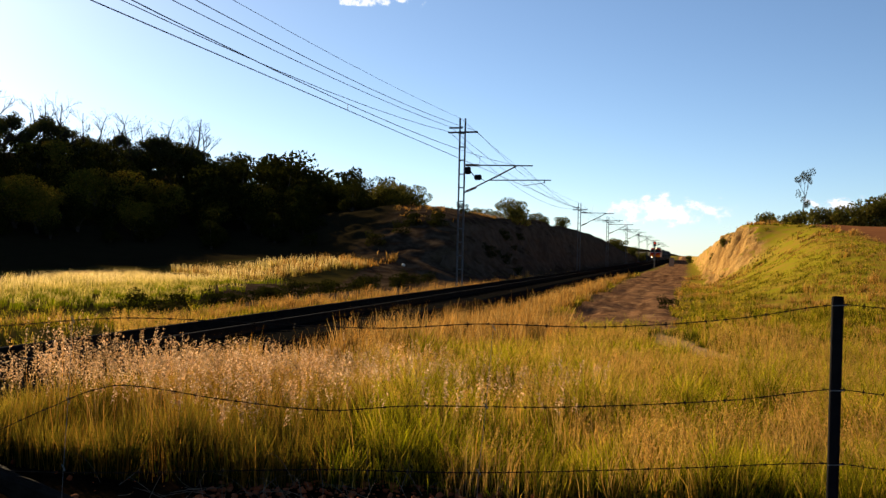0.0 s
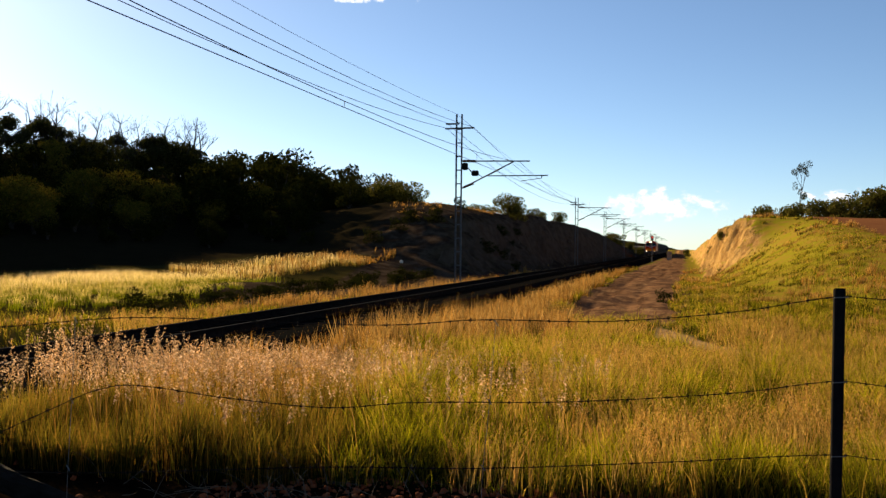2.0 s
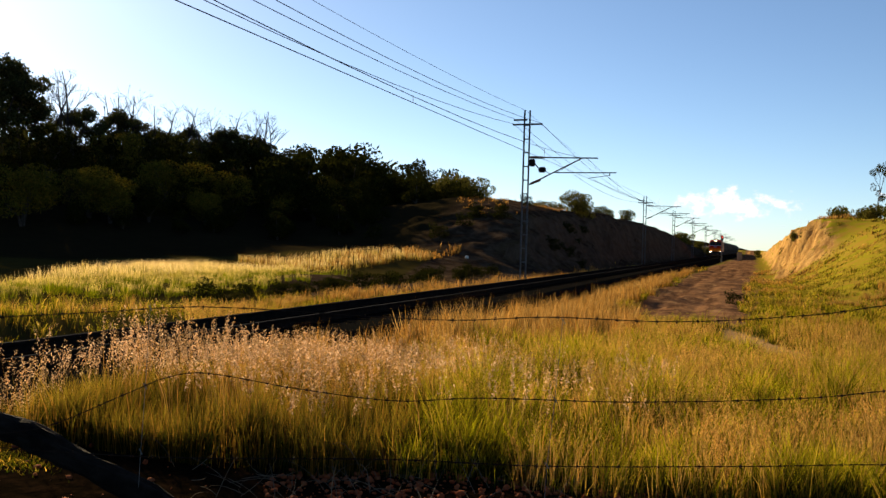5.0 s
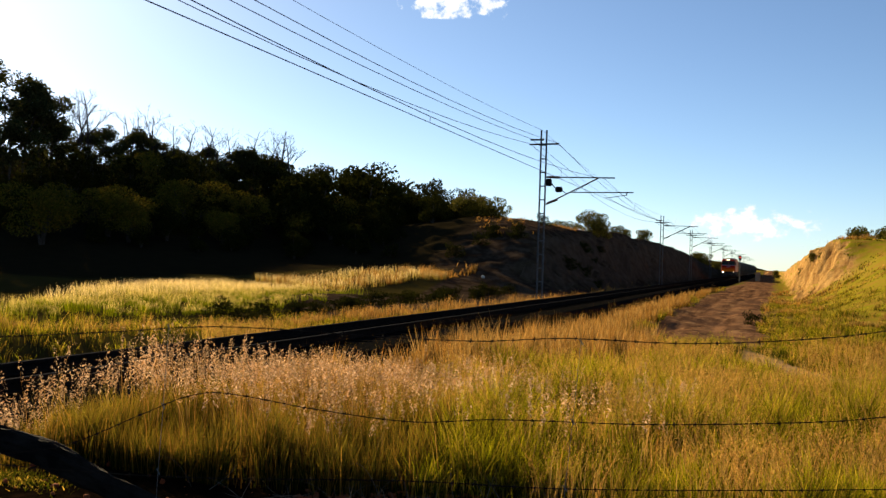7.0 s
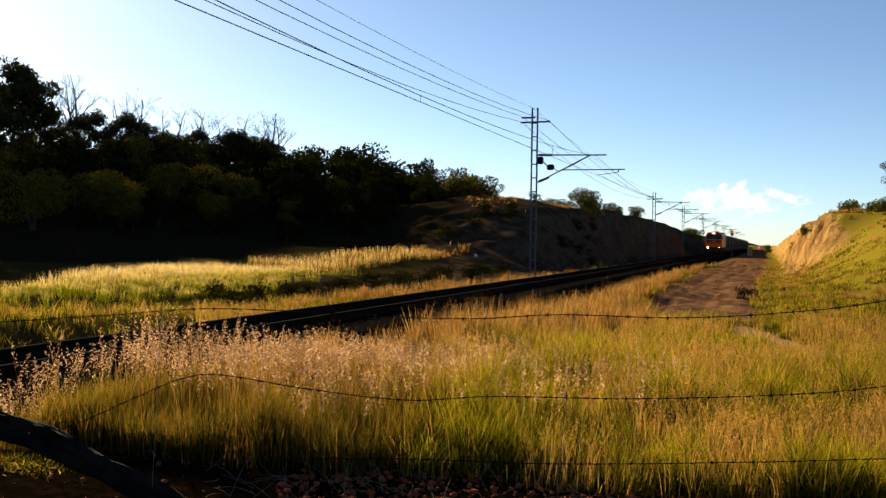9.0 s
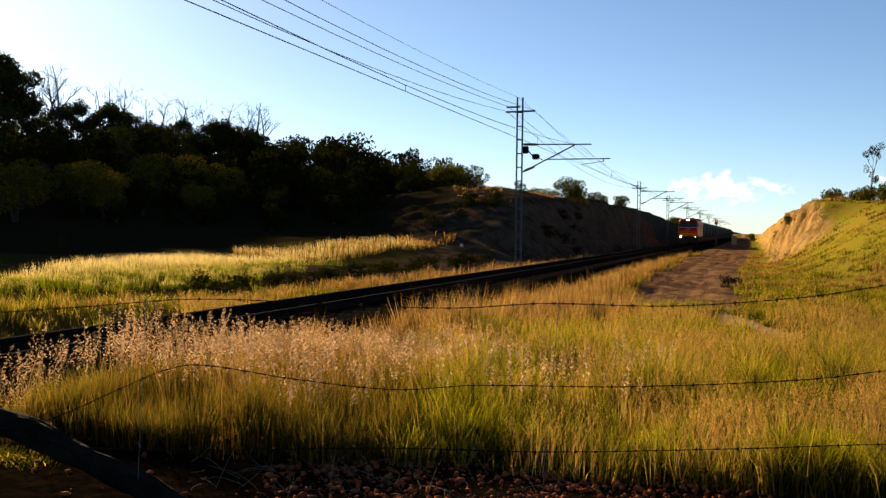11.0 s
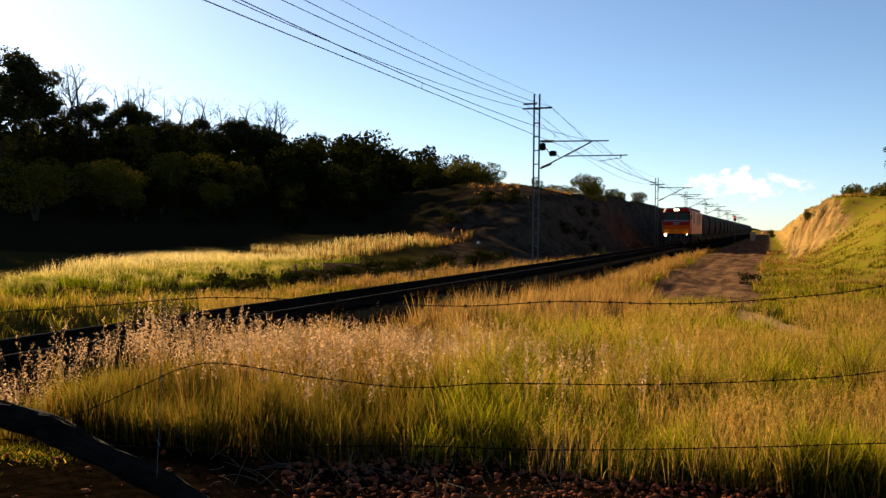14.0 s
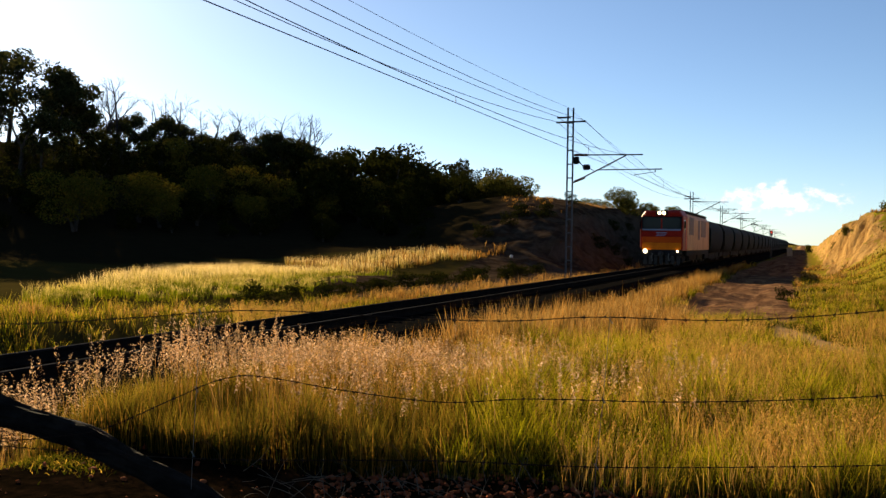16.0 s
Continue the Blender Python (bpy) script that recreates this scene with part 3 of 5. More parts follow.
def locomotive():
    """Front of the cab at y = 0, body runs to +y; rail level at z = 0."""
    root = new("electric_locomotive")
    L, W = 17.2, 1.33
    # cab shell: a bluff face, leaning back above the sill
    def sect(y, w, top, low):
        return [(-w, y, low), (-w, y, top - 0.35), (-w + 0.25, y, top), (w - 0.25, y, top), (w, y, top - 0.35), (w, y, low)]
    part("cab", loft(bmesh.new(), [sect(0.12, W - 0.03, 3.5, 1.05), sect(0.3, W, 3.62, 1.05), sect(2.6, W, 3.68, 1.05)]), M_RED, root, "maroon-red cab shell")
    part("body", loft(bmesh.new(), [sect(2.62, W, 3.55, 1.05), sect(L, W, 3.55, 1.05)]), M_CREAM, root, "pale peach body side")
    bm = bmesh.new()
    box(bm, -1.2, 1.2, 3.4, L - 0.6, 3.5, 3.72, 0.08)
    box(bm, -0.6, 0.6, 5, 8, 3.7, 3.85, 0.05)
    part("roof_gear", bm, M_BLACK, root)
    part("front_panel", box(bmesh.new(), -1.24, 1.24, 0.02, 0.14, 1.1, 1.55, 0.04), M_YELLOW, root, "amber lower front panel")
    part("front_panel", box(bmesh.new(), -1.27, 1.27, 0.05, 0.14, 1.56, 1.92, 0.03), M_ORANGE, root, "orange band on the front")
    part("front_panel", box(bmesh.new(), -1.26, 1.26, 0.06, 0.15, 1.93, 2.3, 0.03), M_RED, root)
    part("windscreen", box(bmesh.new(), -1.18, 1.18, 0.05, 0.16, 2.44, 3.2, 0.05), M_GLASS, root, "dark wide windscreen")
    part("windscreen_surround", box(bmesh.new(), -1.29, 1.29, 0.08, 0.17, 2.36, 3.26, 0.04), M_BLACK, root, "black surround of the windscreen")
    part("sill", box(bmesh.new(), -1.22, 1.22, -0.02, 0.1, 2.33, 2.43, 0.02), M_BLUE, root, "grey-blue sill under the windscreen")
    for x0, x1, z in ((-0.34, 0.36, 2.2), (-0.3, 0.3, 2.1), (-0.36, 0.22, 2.0)):
        part("nose_mark", box(bmesh.new(), x0, x1, 0.045, 0.07, z - 0.025, z + 0.025, 0.006), M_BLUE, root, "pale mark painted on the nose")
    part("pillar", box(bmesh.new(), -0.04, 0.04, 0.03, 0.12, 2.44, 3.12), M_RED, root)
    part("visor", box(bmesh.new(), -1.25, 1.25, 0.02, 0.4, 3.24, 3.34, 0.03), M_RED, root)
    lamp = part("headlight_box", box(bmesh.new(), -0.38, 0.38, 0.0, 0.5, 3.26, 3.62, 0.05), M_BLACK, root)
    for x in (-0.14, 0.14):
        bm = bmesh.new()
        bmesh.ops.create_cone(bm, cap_ends=True, segments=18, radius1=0.115, radius2=0.1, depth=0.06, matrix=Matrix.Translation((x, -0.02, 3.46)) @ Matrix.Rotation(math.pi / 2, 4, "X"))
        part("headlight", bm, M_LAMP, lamp, "glowing twin headlight")
    for x, r in ((-1.02, 0.13), (1.02, 0.055)):
        bm = bmesh.new()
        bmesh.ops.create_cone(bm, cap_ends=True, segments=16, radius1=r, radius2=r * 0.85, depth=0.08, matrix=Matrix.Translation((x, -0.03, 1.0)) @ Matrix.Rotation(math.pi / 2, 4, "X"))
        part("ditch_light", bm, M_DITCH, root, "glowing ditch light")
    part("headstock", box(bmesh.new(), -1.3, 1.3, 0.05, 0.35, 0.72, 1.1, 0.03), M_BLACK, root)
    bm = bmesh.new()
    for k in range(7):
        x = -1.05 + 0.35 * k
        box(bm, x - 0.1, x + 0.1, -0.05 + abs(x) * 0.25, 0.05 + abs(x) * 0.25, 0.16, 0.74, 0.01)
    part("cowcatcher", bm, M_WHEEL, root, "grimy steel pilot plate")
    part("coupler", box(bmesh.new(), -0.14, 0.14, -0.5, 0.3, 0.68, 0.98, 0.05), M_WHEEL, root)
    for x in (-0.55, 0.5):
        part("brake_hose", tube(bmesh.new(), [(x, -0.05, 0.85), (x, -0.22, 0.6), (x + 0.05, -0.2, 0.35)], 0.03, 6), M_TIE, root)
    for x in (-1, 1):
        part("handrail", tube(bmesh.new(), [(x * 1.38, 0.35, 1.2), (x * 1.4, 0.35, 2.4)], 0.025, 6), M_CREAM, root, "pale grab rail")
        part("mirror", box(bmesh.new(), x * 1.42 - 0.06, x * 1.42 + 0.06, 0.5, 0.56, 2.5, 2.95, 0.02), M_BLACK, root)
        s = 0.012 * x
        part("cab_window", box(bmesh.new(), min(x * W, x * W + s), max(x * W, x * W + s), 0.7, 1.5, 2.4, 3.05), M_GLASS, root)
        part("cab_door", box(bmesh.new(), min(x * W, x * W + s), max(x * W, x * W + s), 1.75, 2.45, 1.15, 3.15), M_ORANGE, root, "orange cab door")
        for y0, y1, z0, z1 in ((3.6, 6.2, 2.1, 3.3), (9.0, 10.3, 1.8, 3.2), (11.2, 14.6, 2.0, 3.25)):
            part("side_grille", box(bmesh.new(), min(x * W, x * W + s), max(x * W, x * W + s), y0, y1, z0, z1), M_RUST, root, "brick-red side panel")
        part("sole_bar", box(bmesh.new(), x * 1.2 - 0.1, x * 1.2 + 0.1, 2.6, L, 0.7, 1.04, 0.02), M_BLACK, root)
        part("step", box(bmesh.new(), x * 1.15 - 0.12, x * 1.15 + 0.12, 0.5, 0.95, 0.25, 0.6, 0.02), M_BLACK, root)
    part("underframe_tank", box(bmesh.new(), -1.05, 1.05, 6.2, 10.9, 0.3, 1.04, 0.06), M_BLACK, root)
    for y in (3.2, 14.0):
        bogie(root, y)
    return tagged(root, "orange, amber and maroon electric locomotive with lit headlights", "locomotive")


def coal_wagon():
    root = new("coal_wagon")
    L, W = 13.4, 1.36
    def sect(y, low):
        side = [(W - 0.3, low), (W - 0.1, low + 0.3), (W - 0.01, 1.75), (W, 2.2), (W - 0.04, 2.65), (W - 0.15, 3.0), (W - 0.36, 3.28), (W - 0.62, 3.42)]
        return [(-x, y, z) for x, z in side] + [(x, y, z) for x, z in side[::-1]]
    part("hopper_body", loft(bmesh.new(), [sect(0.3, 1.2), sect(1.6, 0.75), sect(L - 1.6, 0.75), sect(L - 0.3, 1.2)]), M_WAGON, root, "dark grey barrel-sided hopper body", True)
    bm = bmesh.new()
    rng = np.random.default_rng(3)
    n = 16
    rows = [[bm.verts.new((-W + 0.6 + (2 * W - 1.2) * i / 6, 0.5 + (L - 1.0) * k / n, 3.38 + 0.22 * math.sin(math.pi * i / 6) + 0.06 * rng.random())) for i in range(7)] for k in range(n + 1)]
    for a, b in zip(rows, rows[1:]):
        for i in range(6):
            bm.faces.new((a[i], a[i + 1], b[i + 1], b[i]))
    part("coal_load", bm, M_BLACK, root, "heaped black coal")
    first = None
    for x in (-1, 1):
        for k in range(2):
            y = 0.42 + k * (L - 0.84)
            if first is None:
                first = part("end_rib", box(bmesh.new(), -0.03, 0.03, -0.05, 0.05, 1.35, 2.75), M_WAGON, root)
            o = first if (x, k) == (-1, 0) else share(first, root, pose(0, 0, 0))
            o.matrix_basis = pose(x * (W + 0.02), y, 0)
    # added block under the hopper, stops the sun shining through below
    part("underside_sun_block", box(bmesh.new(), -0.95, 0.95, 3.9, L - 3.9, 0.22, 0.8, 0.05), M_BLACK, root)
    part("sole_bar", box(bmesh.new(), -1.1, 1.1, 0.2, L - 0.2, 0.78, 0.98, 0.02), M_BLACK, root)
    part("end_platform", box(bmesh.new(), -1.2, 1.2, 0.0, 0.5, 0.85, 1.0, 0.02), M_BLACK, root)
    part("coupler", box(bmesh.new(), -0.14, 0.14, -0.4, 0.2, 0.7, 0.95, 0.04), M_WHEEL, root)
    for y in (2.0, L - 2.0):
        bogie(root, y)
    return tagged(root, "dark grey coal hopper wagon in a long train", "coal wagon", "wagons of the coal train")


loco = locomotive()
wagon = coal_wagon()
WAGONS = [wagon] + [copy_thing(wagon, Matrix.Identity(4)) for k in range(27)]


def train_front(t):
    """Chainage of the locomotive's face: it gathers speed towards the camera."""
    u = 16.0 - t
    return 60.8 + 17.5 * u - 0.28 * u * u


def on_line(s, length):
    a, b = line_point(s), line_point(s + length)
    yaw = math.degrees(math.atan2(-(b.x - a.x), b.y - a.y))
    return pose(a.x, a.y, a.z, 0, 0, yaw)


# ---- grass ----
# near-black base colours hold the shade low in the tufts
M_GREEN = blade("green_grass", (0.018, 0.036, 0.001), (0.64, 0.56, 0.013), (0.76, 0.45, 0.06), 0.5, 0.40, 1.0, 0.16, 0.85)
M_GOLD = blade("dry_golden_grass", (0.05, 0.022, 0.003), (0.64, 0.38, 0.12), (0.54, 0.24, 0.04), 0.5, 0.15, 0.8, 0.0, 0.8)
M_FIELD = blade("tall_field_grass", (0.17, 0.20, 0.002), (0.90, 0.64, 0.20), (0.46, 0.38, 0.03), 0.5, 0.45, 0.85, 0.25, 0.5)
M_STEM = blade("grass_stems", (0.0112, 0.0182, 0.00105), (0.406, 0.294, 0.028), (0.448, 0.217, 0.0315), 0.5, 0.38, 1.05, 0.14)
M_PALE = blade("pale_straw", (0.40, 0.30, 0.04), (0.92, 0.68, 0.30), (0.86, 0.58, 0.2), 0.55, 0.3, 0.7, 0.3, 0.3)
M_OLIVE = blade("olive_scrub_leaves", (0.055, 0.062, 0.012), (0.10, 0.10, 0.018), (0.15, 0.12, 0.025), 0.35)
# lighter scrub leaves: sun on the crowns is put into the colour
M_LEAF_SUNLIT = blade("sunlit_scrub_leaves", (0.06, 0.062, 0.007), (0.12, 0.11, 0.011), (0.18, 0.115, 0.015), 0.15)
M_STRAW = blade("reddish_straw", (0.26, 0.15, 0.03), (0.70, 0.43, 0.11), (0.6, 0.29, 0.06), 0.5)
M_SEED = blade("pale_pink_seed_heads", (0.74, 0.46, 0.27), (0.88, 0.62, 0.41), (0.66, 0.36, 0.16), 0.5, 0.25, 0.8, 0.0, 0.7)


def mesh_from_arrays(name, verts, loops, sizes, tip, material, label, category):
    me = bpy.data.meshes.new(name)
    me.vertices.add(len(verts))
    me.vertices.foreach_set("co", verts.astype(np.float32).ravel())
    me.loops.add(len(loops))
    me.loops.foreach_set("vertex_index", loops.astype(np.int32))
    me.polygons.add(len(sizes))
    starts = np.concatenate([[0], np.cumsum(sizes)[:-1]])
    me.polygons.foreach_set("loop_start", starts.astype(np.int32))
    me.update(calc_edges=True)
    me.attributes.new("tip", "FLOAT", "POINT").data.foreach_set("value", tip.astype(np.float32))
    me.materials.append(material)
    ob = new(name, me)
    return tagged(ob, label, category, kind="stuff") if label else ob


def blades(rng, x, y, height, width, lean, wind=0.04, fan=None):
    """Vertices, loops, sizes and tip values of bent, tapering blades rooted on the land."""
    n = len(x)
    z = land(x, y) - 0.02
    a = rng.uniform(0, 2 * np.pi, n) if fan is None else fan + rng.normal(0, 0.5, n)
    f = rng.uniform(0, 2 * np.pi, n)
    l = lean * rng.uniform(0.2, 1.0, n) * height
    dx, dy = np.cos(a) * l + wind * height, np.sin(a) * l - 0.4 * wind * height
    sx, sy = np.cos(f) * width / 2, np.sin(f) * width / 2
    v = np.empty((n, 5, 3))
    for k, (u, w) in enumerate(((0, -1), (0, 1), (0.55, 0.8), (0.55, -0.8), (1, 0))):
        v[:, k, 0] = x + dx * u ** 1.8 + sx * w
        v[:, k, 1] = y + dy * u ** 1.8 + sy * w
        v[:, k, 2] = z + height * u * (1 - 0.12 * u * lean)
    base = np.arange(n)[:, None] * 5
    loops = (base + np.array([0, 1, 2, 3, 3, 2, 4])).ravel()
    sizes = np.tile([4, 3], n)
    tip = np.tile([0, 0, 0.55, 0.55, 1.0], n)
    return v.reshape(-1, 3), loops, sizes, tip


def wedge(rng, n, r0, r1, a0=-13.0, a1=50.0, power=1.0):
    """Random places between two distances and two bearings; power above 1 crowds them to the near side."""
    r = r0 + (r1 - r0) * rng.random(n) ** power
    a = np.radians(rng.uniform(a0, a1, n))
    return -np.sin(a) * r, np.cos(a) * r


def tufts(rng, n, r0, r1, power, each=26):
    """Blades gathered into tufts: their places, and the heading in which each fans out."""
    cx, cy = wedge(rng, n // each, r0, r1, power=power)
    spread = (0.05 + 0.0035 * np.hypot(cx, cy)) * rng.uniform(0.6, 1.5, len(cx))
    q, a = np.abs(rng.normal(0, 1, (len(cx), each))), rng.uniform(0, 2 * np.pi, (len(cx), each))
    x, y = cx[:, None] + np.cos(a) * q * spread[:, None], cy[:, None] + np.sin(a) * q * spread[:, None]
    tall = np.repeat(rng.uniform(0.7, 1.3, len(cx)), each)
    return x.ravel(), y.ravel(), a.ravel(), tall


def zone_road(x, y):
    e = 0.7 * value_noise(x, y, 0.5, 11)
    return (np.abs(x + 2.35 - 0.012 * np.maximum(30 - y, 0) + e) < 1.95 + 0.012 * np.maximum(y - 30, 0)) & (y + e > 26.6) & (y < 420)


def zone_track(x, y):
    return np.abs(x - TRACK_X - bend(y)) < np.where(x > TRACK_X, 1.75 + 0.5 * smooth_step(y, 16, 30), 2.35) + 0.25 * value_noise(x, y, 0.8, 12)


def bearing(x, y):
    return np.degrees(np.arctan2(-x, y)), np.hypot(x, y)


def zone_far_strip(x, y):
    """A narrow stand of dry grass along the foot of the wooded slope."""
    a, r = bearing(x, y)
    e = 0.8 * value_noise(x, y, 0.4, 78)
    return (a > 17.5) & (a < 31) & (r > e + np.interp(a, [17.5, 20, 23.5, 27, 31], [67, 60, 55.5, 53, 56])) & (r < e + np.interp(a, [17.5, 20, 23, 27, 31], [69, 66, 61, 60, 58]))


def zone_gold(x, y):
    e = value_noise(x, y, 0.25, 13)
    near = (x > -7.3 + 0.3 * e) & (x < -3.2 + 1.1 * e - 1.8 * smooth_step(y, 22, 34)) & (y > 8.4 + e) & (y < 95)
    west = (x < -14.0 + 3.0 * smooth_step(y, 26, 40)) & (x > -15.4 + 0.4 * e) & (y > 6) & (y < 80)
    bank = zone_far_strip(x, y)
    foot = (y > 56 + 6 * e) & (y < 100) & (x > 1.0 + 1.2 * e) & (x < 3.4 + e) & (value_noise(x, y, 1.7, 25) > -0.1)
    upper = (x > -0.5) & (y > 27) & (value_noise(x, y, 0.2, 26) + 0.9 * value_noise(x, y, 2.3, 27) > 0.3)
    crest = (x < -17) & (x > -26) & (y > 70) & (y < 110)
    return near | west | bank | foot | upper | crest


def zone_field(x, y):
    """The tall stand on the terrace west of the line."""
    a, r = bearing(x, y)
    back = np.interp(a, [22, 26, 30, 34, 36.7, 39.3, 41.4, 43.5, 46, 55], [46, 49, 51, 55, 55, 44, 37, 31, 27, 23])
    return (x < -19.0 + 0.9 * value_noise(x, y, 0.4, 62)) & (y > 8) & (r < back + 1.2 * value_noise(x, y, 0.5, 79))


def zone_seed(x, y):
    e = value_noise(x, y, 0.4, 14)
    return (x < -2.1 + 0.8 * e) & (x > -7.2) & (y > 4.6) & (y < 8.7 + 0.8 * e)


def zone_verge(x, y):
    """Bare gravelly verge inside the fence line."""
    return y < 4.95 + 0.32 * smooth_step(x, -3.0, -1.5) - 0.2 * smooth_step(x, 0.0, 1.5) + 0.2 * value_noise(x, y, 0.9, 15)


def zone_bare(x, y):
    """Cut faces, the ploughed soil, and the wooded slope carry no grass."""
    xs = x - bend(y)
    cut = (y > 66) & (value_noise(x, y, 0.9, 24) < 0.15 + 0.5 * (xs < 2.0)) & (xs > 1.0 + 0.6 * value_noise(x, y, 0.4, 16)) & (xs < 4.4)
    left = (xs < -13.4) & (y > 62) & (xs > -20) & (value_noise(x, y, 0.6, 21) < 0.3)
    soil = (x + 0.175 * y + 0.5 * value_noise(x, y, 0.3, 76) > 20.9) & (y > 47) & (x > 6.5)
    worn_patch = (np.abs(y - 22.0 + 3.1 * x + 0.8 * value_noise(x, y, 0.9, 17)) < 1.5) & (x > -0.7) & (x < 1.3)
    woods = (x < -17.5) & ~(zone_field(x, y) | zone_far_strip(x, y)) & ((y < 73) | (x < -26))
    slope = (x < -12.3) & (y + 0.35 * (x + 13) + 15 * smooth_step(x, -21.5, -18.5) > 56) & (value_noise(x, y, 0.8, 22) < 0.85)
    crest = (x < -17.6) & (x > -25) & (y > 73) & (y < 108) & (value_noise(x, y, 0.5, 77) > 0.15)
    strip = zone_far_strip(x, y)
    left, slope = left & ~crest & ~strip, slope & ~crest & ~strip
    # grassless hollow between the field and the foot of the bank, dark for its shadow
    shade_hollow = (np.hypot((x + 17.6) / 4.2, (y - 46.0) / 12.0) + 0.2 * value_noise(x, y, 0.5, 61) < 1.0) & (x < -13.4) & (value_noise(x, y, 0.9, 63) < 0.45)
    # thin growth at the foot of the terrace
    foot = (x < -15.5) & (x > -18.9) & (y > 17) & (value_noise(x, y, 0.7, 65) < 0.6)
    # gap in the dry grass before the ballast
    du, dv = -0.33 * (x + 4.4) + 0.944 * (y - 10.4), 0.944 * (x + 4.4) + 0.33 * (y - 10.4)
    gap = np.hypot(du / 2.4, dv / 0.6) + 0.35 * value_noise(x, y, 1.1, 66) < 1.0
    toe = (x < -6.1 + 0.5 * value_noise(x, y, 0.5, 67)) & (x > -7.6) & (y < 15) & (value_noise(x, y, 1.3, 68) < 0.3)
    return cut | left | soil | worn_patch | woods | slope | shade_hollow | foot | gap | toe


def kept_low(x, y, h):
    """The verge next to the line is grazed and wind-flattened: grass there stays under the rails."""
    room = np.maximum(1.45 - 0.198 * np.abs(x) - land(x, y), 0.25)
    return np.where((x < -3.4) & (x > -7.6), np.minimum(h, room * (0.78 + 0.45 * (h * 37.7 % 1.0) ** 2)), h)


def heads(rng, top, husks, length, wide, material, name, label):
    """Small husks along the upper part of each stalk; top holds its middle pair and its tip."""
    n = len(top)
    mid, end = (top[:, 0] + top[:, 1]) / 2, top[:, 2]
    far = 1 + 0.05 * np.hypot(end[:, 0], end[:, 1])[:, None]
    out = np.empty((n, husks, 4, 3))
    for k in range(husks):
        c = mid + (end - mid) * (0.45 + 0.6 * k / husks) + rng.normal(0, 0.004, (n, 3)) * far
        d1 = end - mid + rng.normal(0, 0.10, (n, 3))
        d1 /= np.linalg.norm(d1, axis=1)[:, None]
        d2 = np.cross(d1, rng.normal(0, 1, (n, 3)))
        d2 /= np.linalg.norm(d2, axis=1)[:, None]
        for q, (e, g) in enumerate(((1, 0), (0, 1), (-1, 0), (0, -1))):
            out[:, k, q] = c + d1 * length * far * e + d2 * wide * far * g
    m = n * husks
    mesh_from_arrays(name, out.reshape(-1, 3), np.arange(m * 4), np.full(m, 4), np.repeat(rng.random(m), 4), material, label, "grass")


